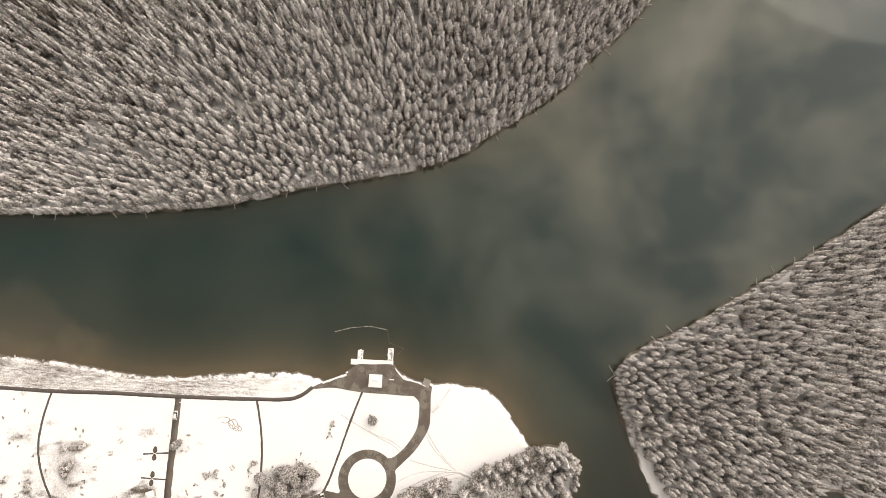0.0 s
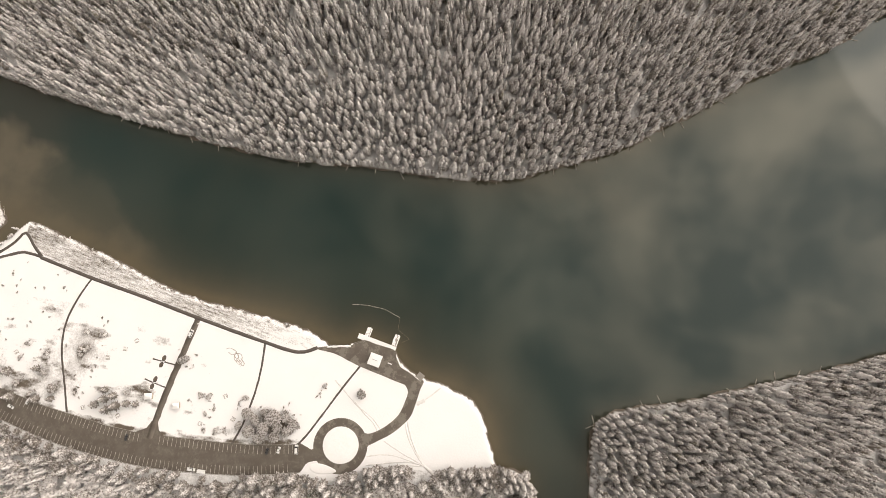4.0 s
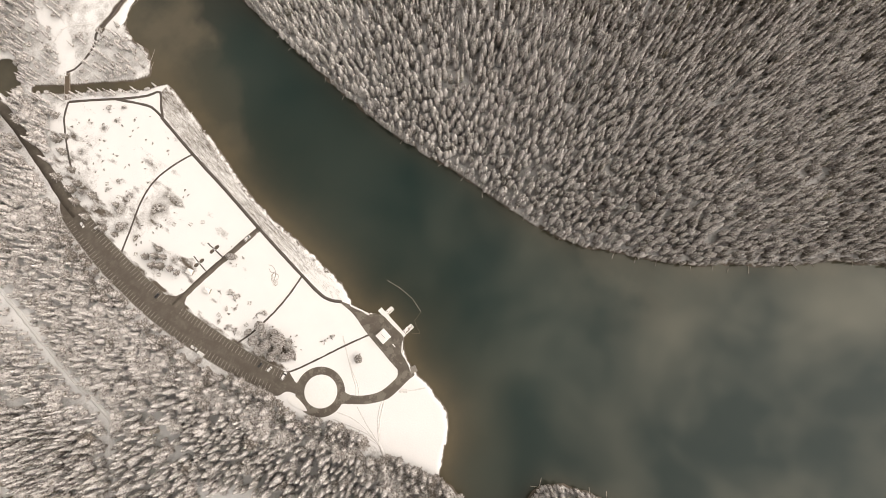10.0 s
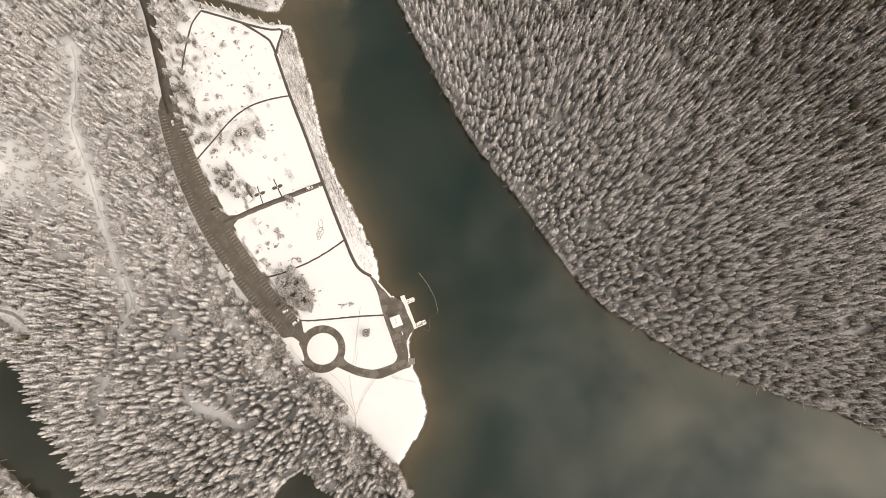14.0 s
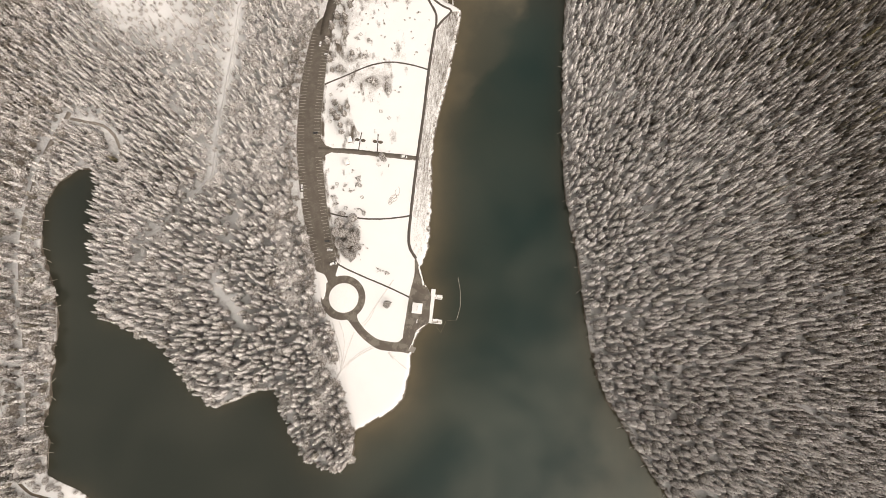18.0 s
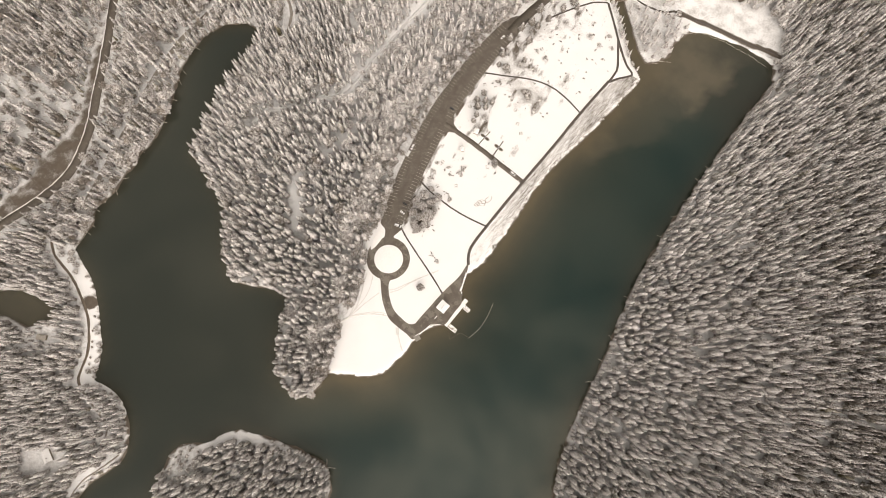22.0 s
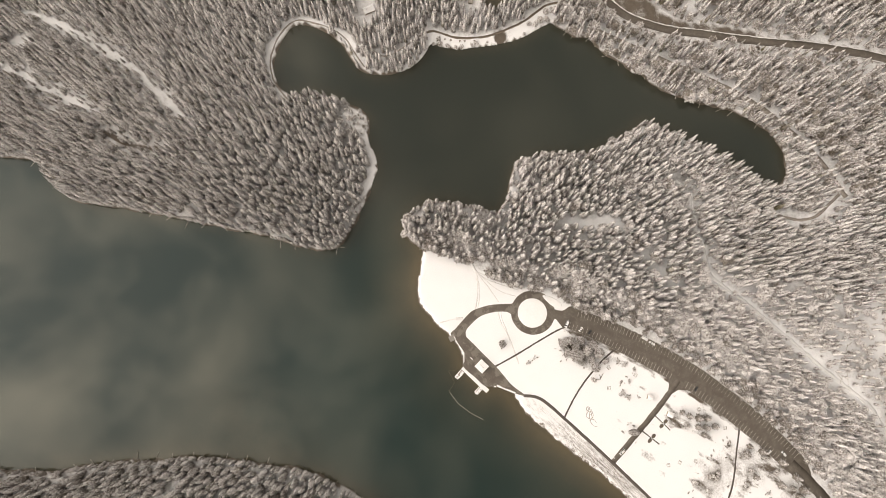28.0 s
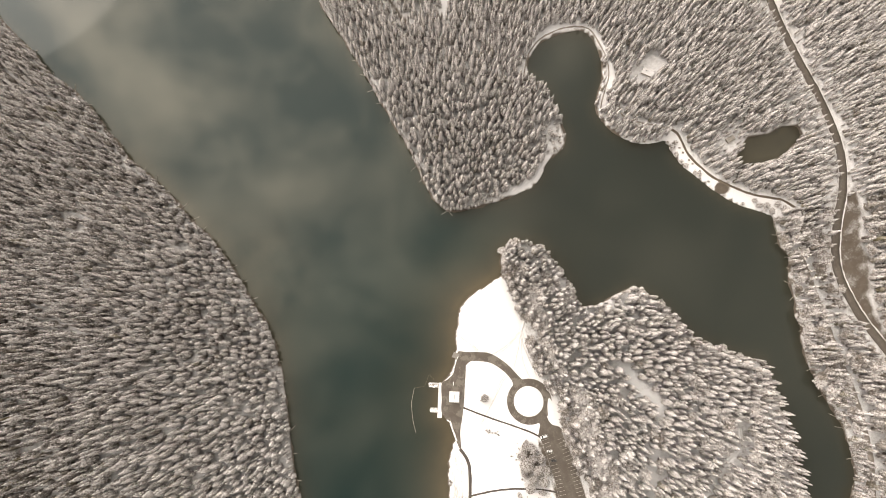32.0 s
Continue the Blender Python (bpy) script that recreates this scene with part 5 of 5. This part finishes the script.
boom = thing("log_boom", pose(0, 0, 0), "chained floating logs that fence off the dock", "log boom")
BOOM = [(100, 10), (101, -2), (100, -15), (95.5, -27), (86.5, -27), (81, -36.5), (77.5, -31)]
for i, ((ax, ay), (bx, by)) in enumerate(zip(BOOM[:-1], BOOM[1:])):
    L = math.hypot(bx - ax, by - ay)
    k = max(1, round(L / 5))
    for j in range(k):
        u0, u1 = (j + 0.04) / k, (j + 0.96) / k
        bm = bmesh.new()
        r0 = 0.18 if i < 3 else 0.12
        rod(bm, (ax + (bx - ax) * u0, ay + (by - ay) * u0, 0.1), (ax + (bx - ax) * u1, ay + (by - ay) * u1, 0.1), r0, r0 * 0.85, 7)
        part("log", (bm, M_LOG if i < 3 else M_TIMBER), boom)

# ---- shelter, sheds, ramp, sign ----


def shelter(m, w, d, eave, rise, label, walls=False, snowy=True):
    ob = thing("shed" if walls else "picnic_shelter", m, label, "shed" if walls else "shelter")
    hw, hd = w / 2, d / 2
    bm = bmesh.new()
    box(bm, 0, 0, 0.0, w * 0.9, d * 0.9, 0.12, 0.02)
    part("floor_slab", (bm, M_CONCRETE), ob)
    if walls:
        for x, y, sx, sy in ((0, hd * 0.85, w * 0.85, 0.15), (0, -hd * 0.85, w * 0.85, 0.15), (hw * 0.85 - 0.075, 0, 0.15, d * 0.85 - 0.15), (-hw * 0.85 + 0.075, 0, 0.15, d * 0.85 - 0.15)):
            bm = bmesh.new()
            box(bm, x, y, 0.12, sx, sy, eave - 0.1)
            part("wall", (bm, M_WALL), ob)
        bm = bmesh.new()
        box(bm, hw * 0.85 + 0.03, 0, 0.12, 0.06, 0.95, 2.05, 0.01)
        door = part("door", (bm, M_TIMBER), ob)
        bm = bmesh.new()
        box(bm, hw * 0.85 + 0.09, 0.35, 1.1, 0.06, 0.04, 0.14, 0.01)
        part("handle", (bm, M_STEEL), door)
    else:
        for x in (-0.8, 0, 0.8):
            for y in (-0.8, 0.8):
                bm = bmesh.new()
                box(bm, x * hw, y * hd, 0.12, 0.22, 0.22, eave - 0.1, 0.02)
                part("post", (bm, M_TIMBER), ob)
    for thick, up, mat, nm in ((0.16, 0.0, M_TIMBER, "roof"), (0.13, 0.165, M_SNOWCAP, "roof_snow")):
        if not snowy:
            if nm == "roof_snow":
                continue
            mat = M_PLANK
        bm = bmesh.new()
        s = 1.0 if nm == "roof" else 0.985
        ridge = hd * 0.45
        lo = [bm.verts.new((x * hw * s, y * hd * s, eave + up)) for x, y in ((-1, -1), (1, -1), (1, 1), (-1, 1))]
        hi = [bm.verts.new((0, y, eave + up + rise)) for y in (-ridge, ridge)]
        faces = [bm.faces.new(q) for q in ((lo[0], lo[1], hi[0]), (lo[1], lo[2], hi[1], hi[0]), (lo[2], lo[3], hi[1]), (lo[3], lo[0], hi[0], hi[1]))]
        r = bmesh.ops.extrude_face_region(bm, geom=faces)
        bmesh.ops.translate(bm, verts=[g for g in r["geom"] if isinstance(g, bmesh.types.BMVert)], vec=(0, 0, thick))
        part(nm, (bm, mat), ob, label="thick snow on the roof" if nm == "roof_snow" else "")
    return ob


sh1 = shelter(pose(62.6, -14.4, 1.56, 0, 0, A), 8.8, 9.2, 2.9, 0.5, "square picnic shelter with a low snow-covered hip roof")
bm = bmesh.new()
box(bm, 0, 0, 3.66, 0.4, 4.2, 0.16, 0.03)
part("ridge_vent", (bm, M_STEEL), sh1, label="narrow grey ridge vent")
shelter(pose(13, 142.5, 1.5, 0, 0, 10), 4.6, 5.6, 2.4, 0.8, "small shed with a snow-covered roof by the picnic tables", True)
shelter(pose(9.5, 121.5, 1.5, 0, 0, 14), 4.2, 5.2, 2.4, 0.8, "small shed with a snow-covered roof beside the service road", True)

shelter(pose(-229.5, -202, float(height(-229.5, -202)[0]) - 0.1, 0, 0, 20), 8.4, 5.0, 2.6, 0.9, "grey weathered shed with a bare board roof by the pond", True, False)

ramp = thing("boat_ramp", pose(55.5, -48.5, 0, 0, 0, -30), "grey concrete boat ramp landing", "boat ramp")
bm = bmesh.new()
box(bm, 0, 0, 0.6, 5.4, 5.0, 0.98, 0.05)
part("landing", (bm, M_CONCRETE), ramp)
bm = bmesh.new()
box(bm, -2.2, 1.6, 1.58, 0.4, 4.0, 0.25, 0.04)
part("snow_ridge", (bm, M_SNOWCAP), ramp)
for pts, w in (([(69.5, 5), (68.5, 12), (66.5, 22)], 1.5), ([(60.5, -34), (57.5, -41), (55.5, -45)], 1.2)):
    v, f = ribbon(pts, w, 1.78, 1.5, 0.25, False, 0.5, 3)
    tagged(new("snow_bank", mesh_of("snow_bank", v, f, M_SNOWCAP)), "low ridge of shovelled snow along the plaza edge", "snow bank", "snow banks")
bench = thing("bench", pose(61.5, -25.3, 1.56, 0, 0, A), "snow-topped bench on the plaza", "bench")
for nm, z, sx, sy, sz, mat in (("seat", 0.42, 0.55, 2.8, 0.07, M_PLANK), ("snow_cover", 0.49, 0.75, 3.2, 0.14, M_SNOWCAP)):
    bm = bmesh.new()
    box(bm, 0, 0, z, sx, sy, sz, 0.02)
    part(nm, (bm, mat), bench)
for y in (-1.1, 1.1):
    bm = bmesh.new()
    box(bm, 0, y, 0, 0.4, 0.1, 0.42, 0.01)
    part("leg", (bm, M_CONCRETE), bench)

for i, y in enumerate((62, 84, 104, 118, 139, 152, 168, 186, 214, 232)):
    x = np.interp(y, [q[1] for q in LAKE_PATH], [q[0] for q in LAKE_PATH]) - 3.7
    ob = copy_thing(bench, pose(x, y, 1.5, 0, 0, A + 20))
    tagged(ob, "snow-topped bench beside the lakeside path", group="benches along the lakeside path")

# ---- picnic tables ----


def picnic_table(m, snow=True):
    ob = thing("picnic_table", m, "wooden picnic table with benches under snow" if snow else "dark bare picnic table beside the beach trail", "picnic table", "picnic tables" if snow else "tables on the beach")
    for nm, x, z, w, mat in (("tabletop", 0, 0.7, 0.8, M_PLANK), ("bench_seat", -0.75, 0.43, 0.28, M_PLANK), ("bench_seat", 0.75, 0.43, 0.28, M_PLANK), ("snow_cover", 0, 0.76, 0.76, M_SNOWCAP)):
        if not snow:
            if nm == "snow_cover":
                continue
            mat = M_TIMBER
        bm = bmesh.new()
        box(bm, x, 0, z, w, 1.9, 0.06 if nm != "snow_cover" else 0.14, 0.015)
        part(nm, (bm, mat), ob)
    for y in (-0.6, 0.6):
        for s in (-1, 1):
            bm = bmesh.new()
            rod(bm, (s * 0.7, y, 0), (s * 0.2, y, 0.7), 0.05, 0.05, 5)
            part("leg", (bm, M_TIMBER), ob)
    return ob


TABLES = [(43, 168), (50, 161), (51, 185), (38, 197), (51, 198), (35, 179), (-4, 162), (-3, 169), (-2, 188), (31, 224), (26, 231), (29, 246), (-0.6, 102.4), (21, 88.3), (6, 79.7)]
first = None
for i, (x, y) in enumerate(TABLES):
    m = pose(x, y, 1.5, 0, 0, 37 * i)
    first = picnic_table(m) if first is None else (copy_thing(first, m), first)[1]
    pad = copy_thing(pad, m) if i else thing("table_pad", m, "square concrete pad under a picnic table, rimmed with snow", "pad", "table pads")
    if not i:
        bm = bmesh.new()
        box(bm, 0, 0, -0.06, 2.9, 2.9, 0.1, 0.01)
        part("slab", (bm, M_CONCRETE), pad)
        bm = bmesh.new()
        box(bm, 0.1, 0, 0.04, 2.3, 2.5, 0.05, 0.02)
        part("snow_cover", (bm, M_SNOWCAP), pad)

clearing, ring_ang = None, np.linspace(0, 2 * math.pi, 23)
for i, (x, y) in enumerate(((19.9, 142.4), (25.1, 141.2), (35.9, 139.3), (40.7, 138.3))):
    m = pose(x, y, 1.5, 0, 0, -12)
    if clearing is None:
        clearing = thing("picnic_pad", m, "oval picnic pad of wet gravel shovelled clear of snow", "pad", "cleared picnic pads")
        bm = bmesh.new()
        ring_ = [bm.verts.new((2.2 * math.cos(a) * (1 + 0.08 * math.sin(5 * a)), 1.45 * math.sin(a) * (1 + 0.06 * math.cos(3 * a)), 0.055)) for a in np.linspace(0, 2 * math.pi, 22, endpoint=False)]
        low_ = [bm.verts.new((q.co.x * 1.03, q.co.y * 1.03, -0.05)) for q in ring_]
        bm.faces.new(ring_)
        for k in range(22):
            bm.faces.new((ring_[k], low_[k], low_[(k + 1) % 22], ring_[(k + 1) % 22]))
        part("gravel", (bm, M_PATH), clearing)
        bm = bmesh.new()
        for k in range(22):
            a0, a1 = ring_ang[k], ring_ang[k + 1]
            rod(bm, (2.45 * math.cos(a0), 1.7 * math.sin(a0), 0.08), (2.45 * math.cos(a1), 1.7 * math.sin(a1), 0.08), 0.16, 0.14, 5)
        part("snow_rim", (bm, M_SNOWCAP), clearing)
    else:
        copy_thing(clearing, m)
    dark = picnic_table(pose(x, y, 1.555, 0, 0, 78), False)
    tagged(dark, "dark wet picnic table swept clear of snow", group="tables on the cleared pads")

first = None
for i, (x, y) in enumerate(((-194.8, -176.8), (-189.8, -184.8), (-187.3, -188.8), (-183.6, -196.8), (-181.3, -201.8))):
    m = pose(x, y, float(height(x, y)[0]), 0, 0, 50 + 9 * i)
    first = picnic_table(m, False) if first is None else (copy_thing(first, m), first)[1]

# ---- vehicles ----


def vehicle(kind, m, paint, L, W, H, label, cabin=(0.0, 0.5), category="car"):
    """A road vehicle: lower body, glazed cabin, roof, lamps and four wheels."""
    ob = thing(kind, m, label, category)
    bm = bmesh.new()
    box(bm, 0, 0, 0.32, L, W, H * 0.36, 0.12)
    part("body", (bm, paint), ob)
    c0, cl = cabin[0] * L, cabin[1] * L
    bm = bmesh.new()
    zb, zt = 0.32 + H * 0.36 - 0.02, H - 0.06
    vs = []
    for x, y, z in ((c0 - cl / 2, -1, 0), (c0 + cl / 2, -1, 0), (c0 + cl / 2, 1, 0), (c0 - cl / 2, 1, 0)):
        vs.append(bm.verts.new((x, y * W * 0.47, zb)))
    for x, y in ((-0.38, -1), (0.34, -1), (0.34, 1), (-0.38, 1)):
        vs.append(bm.verts.new((c0 + x * cl, y * W * 0.4, zt)))
    for q in ((0, 1, 5, 4), (1, 2, 6, 5), (2, 3, 7, 6), (3, 0, 4, 7), (4, 5, 6, 7), (3, 2, 1, 0)):
        bm.faces.new([vs[i] for i in q])
    part("cabin_glass", (bm, M_GLASS), ob)
    bm = bmesh.new()
    box(bm, c0 - 0.02 * cl, 0, zt - 0.01, cl * 0.7, W * 0.8, 0.07, 0.03)
    part("roof", (bm, paint), ob)
    for x in (-0.31, 0.31):
        for y in (-1, 1):
            bm = bmesh.new()
            rod(bm, (x * L, y * (W / 2 - 0.22), 0.33), (x * L, y * (W / 2 + 0.01), 0.33), 0.33, 0.33, 14)
            tyre = part("wheel", (bm, M_RUBBER), ob)
            bm = bmesh.new()
            rod(bm, (x * L, y * (W / 2 + 0.0), 0.33), (x * L, y * (W / 2 + 0.025), 0.33), 0.2, 0.18, 10)
            part("rim", (bm, M_STEEL), tyre)
    for y in (-0.36, 0.36):
        bm = bmesh.new()
        box(bm, L / 2 - 0.02, y * W, 0.55, 0.08, 0.34, 0.16, 0.02)
        part("headlight", (bm, M_STEEL), ob)
    return ob


vehicle("pickup_truck", pose(-7.5, 30.5, 1.54, 0, 0, 8), M_WHITE_CAR, 6.6, 2.3, 2.3, "white van parked at the end of the lot", (-0.08, 0.8), "van")
vehicle("car", pose(-9.8, 43, 1.54, 0, 0, 170), M_WHITE_CAR, 4.6, 1.85, 1.5, "white car parked in a stall beside the field")
vehicle("car", pose(-11.8, 51, 1.54, 0, 0, 172), M_DARK_CAR, 4.5, 1.8, 1.45, "dark car parked in a stall beside the field")
vehicle("pickup_truck", pose(-31.8, 101.5, 1.54, 0, 0, 92), M_WHITE_CAR, 5.6, 2.0, 1.9, "white pickup with a trailer behind it", (-0.02, 0.45), "pickup")
tr = thing("trailer", pose(-32.0, 94, 1.54, 0, 0, 92), "white box trailer parked along the wood", "trailer")
bm = bmesh.new()
box(bm, 0, 0, 0.5, 5.4, 2.2, 2.0, 0.1)
part("box_body", (bm, M_WHITE_CAR), tr)
bm = bmesh.new()
rod(bm, (2.7, 0, 0.55), (4.4, 0, 0.55), 0.06, 0.05, 6)
part("drawbar", (bm, M_STEEL), tr)
for y in (-1, 1):
    bm = bmesh.new()
    rod(bm, (-0.3, y * 0.9, 0.33), (-0.3, y * 1.12, 0.33), 0.33, 0.33, 14)
    part("wheel", (bm, M_RUBBER), tr)
vehicle("car", pose(-9, 239, 1.54, 0, 0, 72), M_WHITE_CAR, 4.8, 1.9, 1.5, "white car standing in the driving lane")
vehicle("car", pose(-3.6, 228, 1.54, 0, 0, 160), M_WHITE_CAR, 4.4, 1.8, 1.5, "white car parked in the upper stalls")
vehicle("car", pose(-17.5, 152, 1.54, 0, 0, 178), M_DARK_CAR, 4.6, 1.85, 1.45, "dark car parked beside the service road")
vehicle("van", pose(61, 122.6, 1.56, 0, 0, -11), M_WHITE_CAR, 5.8, 2.1, 2.3, "white van parked on the service road", (-0.06, 0.8), "van")

# ---- house in the western woods ----
house = thing("house", pose(-168, -279.5, float(height(-168, -279.5)[0]), 0, 0, -33), "cabin with two snow-covered roof slopes among firs", "house")
bm = bmesh.new()
box(bm, 0, 0, 0, 15, 8.5, 3.2)
part("wall", (bm, M_WALL), house)
for s in (-1, 1):
    for mat, up, nm, k in ((M_TIMBER, 0.0, "roof", 1.0), (M_SNOWCAP, 0.17, "roof_snow", 0.98)):
        bm = bmesh.new()
        vs = [bm.verts.new((x * 8.2 * k, y * s, z + up)) for x, y, z in ((-1, 0.1, 5.6), (1, 0.1, 5.6), (1, 5.4, 3.0), (-1, 5.4, 3.0))]
        fc = bm.faces.new(vs)
        r = bmesh.ops.extrude_face_region(bm, geom=[fc])
        bmesh.ops.translate(bm, verts=[g for g in r["geom"] if isinstance(g, bmesh.types.BMVert)], vec=(0, 0, 0.15))
        part(nm, (bm, mat), house)
bm = bmesh.new()
box(bm, 3, 1.2, 4.4, 0.9, 0.9, 2.2, 0.03)
part("chimney", (bm, M_STONE), house)
for x in (-4, 4):
    bm = bmesh.new()
    box(bm, x, -4.3, 1.0, 1.4, 0.12, 1.2, 0.01)
    win = part("window", (bm, M_TIMBER), house)
    bm = bmesh.new()
    box(bm, x, -4.38, 1.1, 1.2, 0.04, 1.0)
    part("pane", (bm, M_GLASS), win)

house.scale = (0.68, 0.66, 0.85)

# ---- footbridge over the creek ----
br = thing("footbridge", pose(74.2, 330, 1.5, 0, 0, 43), "wooden footbridge over the creek", "footbridge")
bm = bmesh.new()
for s in (-1.8, 1.8):
    box(bm, 0, s, -0.45, 24, 0.4, 0.45, 0.02)
part("beam", (bm, M_TIMBER), br)
bm = bmesh.new()
box(bm, 0, 0, 0, 0.56, 4.6, 0.08, 0.01)
PB = of_bm("plank", bm, M_TIMBER)
for i in range(40):
    part("plank", PB, br, pose(-11.7 + 0.6 * i, 0, 0))
for s in (-2.2, 2.2):
    bm = bmesh.new()
    rod(bm, (-12, s, 1.15), (12, s, 1.15), 0.09, 0.09, 6)
    rail = part("handrail", (bm, M_LOG), br)
    for i in range(9):
        bm = bmesh.new()
        box(bm, -12 + 3 * i, s, 0.05, 0.16, 0.16, 1.1)
        part("post", (bm, M_TIMBER), rail)

# ---- driftwood and fallen trunks along the shores ----
first = None
rs = np.random.RandomState(9)
spots = [(-250.2, -109.5, -88, 21), (40, -177, -60, 11), (136, 290, 22, 16), (128, 284, 20, 12), (147, 329, 35, 6), (153, 332.5, 50, 4), (160, 335.2, 12, 5), (165, 336, -12, 7), (171, 336.4, 30, 4), (177, 336.8, 6, 6), (183, 336.6, -25, 4), (188, 336.4, -8, 7), (195, 336, 20, 4), (200, 335.5, -4, 6), (207, 335, -30, 4), (212, 334.5, -14, 7), (218, 333.2, 15, 4), (222, 332.5, -10, 5)]
for line, lo, hi, step in ((EAST_SHORE[4:23], -1, 3.0, 15.0), (SOUTH_ARM[3:15], -1, 3, 16.0), (WEST_SHORE, -1, 3, 17.0)):
    c = curve(line, step)
    t = np.gradient(c, axis=0)
    for q, w in zip(c, t):
        if rs.rand() < 0.75:
            a = math.degrees(math.atan2(w[1], w[0])) + rs.uniform(40, 140)
            spots.append((q[0] + rs.uniform(-2, 2), q[1] + rs.uniform(-2, 2), a, rs.uniform(5, 12)))
for x, y, a, L in spots:
    m = pose(x, y, 0.25, 0, rs.uniform(-4, 4), a)
    if first is None:
        first = thing("driftwood_log", m, "bleached fallen trunk lying at the water's edge", "log", "logs along the shore")
        bm = bmesh.new()
        rod(bm, (-0.5, 0, 0), (0.5, 0, 0), 0.24, 0.1, 7)
        part("trunk", (bm, M_LOG), first)
        for k in range(3):
            u = -0.25 + 0.25 * k
            bm = bmesh.new()
            rod(bm, (u, 0, 0), (u + 0.05, 0.5 * (-1) ** k, 0.25), 0.03, 0.01, 4)
            part("branch", (bm, M_LOG), first)
        first.matrix_basis = m @ Matrix.Diagonal((L, 1, 1, 1))
    else:
        copy_thing(first, m).scale = (L, 1, 1)
for ax, ay, bx, by in ((-30, 17, -28, 2), (-18, -52, -23, -76)):
    bm = bmesh.new()
    rod(bm, (ax, ay, 1.7), (bx, by, 1.7), 0.35, 0.2, 8)
    lg = thing("fallen_trunk", pose(0, 0, 0), "dark fallen trunk at the edge of the field", "log")
    part("stem", (bm, M_BARK), lg)

# faint tracks trodden in the snow of the fields
TRACKS = [([(-5.5, -61.5), (-9, -67), (-13.4, -73.2), (-17, -79)], 1.3), ([(-5.5, -61.5), (2.7, -54.6), (12.6, -48.8), (24.1, -44)], 0.8), ([(-5, -60.5), (3, -53.2), (12, -47), (23, -42.6)], 0.6),
          ([(-5.5, -61.5), (-4.2, -50), (-6.1, -39.3), (-8.1, -31.2), (-11, -20)], 0.6), ([(-5.2, -61), (-2.2, -53), (0.8, -44.7), (4.6, -36), (7.5, -30)], 0.6), ([(-5.4, -61), (-3, -49), (-1.6, -40), (-2, -30), (-5, -19.5)], 0.5),
          ([(-5.7, -61.4), (-6.5, -50), (-9, -38), (-13.5, -28)], 0.5), ([(11.5, -25.5), (18.3, -20.6), (24, -13), (29.8, -5.4), (36, 2.3), (44, 12)], 0.6), ([(14, -27), (21, -20), (27, -10), (31, -5)], 0.5),
          ([(39.5, -54.2), (45, -60), (49.9, -64.5)], 0.6), ([(36, -49), (39.5, -54.2)], 1.8)]
for i, (pts, wd) in enumerate(TRACKS):
    v, f = ribbon(pts, 1.5 * wd, 1.512 + 0.002 * i, 1.2, 0.05, False, 0.5 * wd, i)
    tagged(new("snow_track", mesh_of("snow_track", v, f, M_TRACK)), "faint line of footprints in the snow", "track", kind="structure")

# a scribble of play tracks in the field
for i, pts in enumerate(([(54, 95), (55, 92), (53, 87), (50, 88), (47, 87), (46, 84), (49, 82), (52, 84), (51, 88), (48, 86), (44, 81), (46, 80), (49, 83)], [(43.5, 80.5), (45.5, 79.5), (47, 81.5), (44.5, 83), (46.5, 86), (50, 85), (53, 88)], [(52, 93), (50.5, 90), (52, 86), (47.5, 84), (46, 81.5), (43.2, 82)])):
    v, f = ribbon(pts, 0.36, 1.52 + 0.003 * i, 0.9, 0.05, False, 0.15, 60 + i)
    tagged(new("play_track", mesh_of("play_track", v, f, M_LANE)), "looping track scraped through the snow of the field", "track", kind="structure")

# forest track: packed snow with a wheel rut on either side
TRACK_LINE = curve([tuple(a) for a in CLEARINGS[1][0]] + [tuple(a) for a in CLEARINGS[0][0][1:]], 5.0)
q, t = even(TRACK_LINE, 110)
v, f = ribbon([tuple(a) for a in q], 3.6, 0.12, 3.0, 0.3, True, 1.2, 30)
tagged(new("forest_track", mesh_of("forest_track", v, f, M_SNOWCAP)), "forest track of smooth packed snow", "track", kind="structure")
for i, s in enumerate((-0.85, 0.85)):
    c = q + np.stack([-t[:, 1], t[:, 0]], 1) * s
    v, f = ribbon([tuple(a) for a in c], 0.5, 0.16, 3.0, 0.2, True, 0.25, 31 + i)
    tagged(new("wheel_rut", mesh_of("wheel_rut", v, f, M_TRACK)), "wheel rut pressed into the snow of the forest track", "track", kind="structure")

# felled trunks left in the western clearing
rs = np.random.RandomState(21)
felled = None
for i in range(115):
    u, w = rs.rand(), rs.uniform(-1, 1)
    x, y = -397 + 60 * u, -33 + 11 * u + 13 * w - (25 if i % 3 == 0 and u > 0.3 else 0)
    if i >= 60:  # and in the open young wood
        x, y = -235 + 130 * u + 20 * w, 338 - 105 * u + 22 * w
    m = pose(x, y, float(height(x, y)[0]) + 0.4, 0, rs.uniform(-3, 3), rs.uniform(20, 110) if i % 2 else rs.uniform(-30, 20))
    if felled is None:
        bm = bmesh.new()
        rod(bm, (-5, 0, 0), (5, 0, 0), 0.2, 0.07, 7)
        felled = new("felled_log", of_bm("felled_log", bm, M_LOG))
        felled.matrix_basis = m
        tagged(felled, "felled bare trunk lying on the snow of a clearing", "log", "felled logs")
    else:
        copy_thing(felled, m).scale = (rs.uniform(0.5, 1.2), 1, 1)
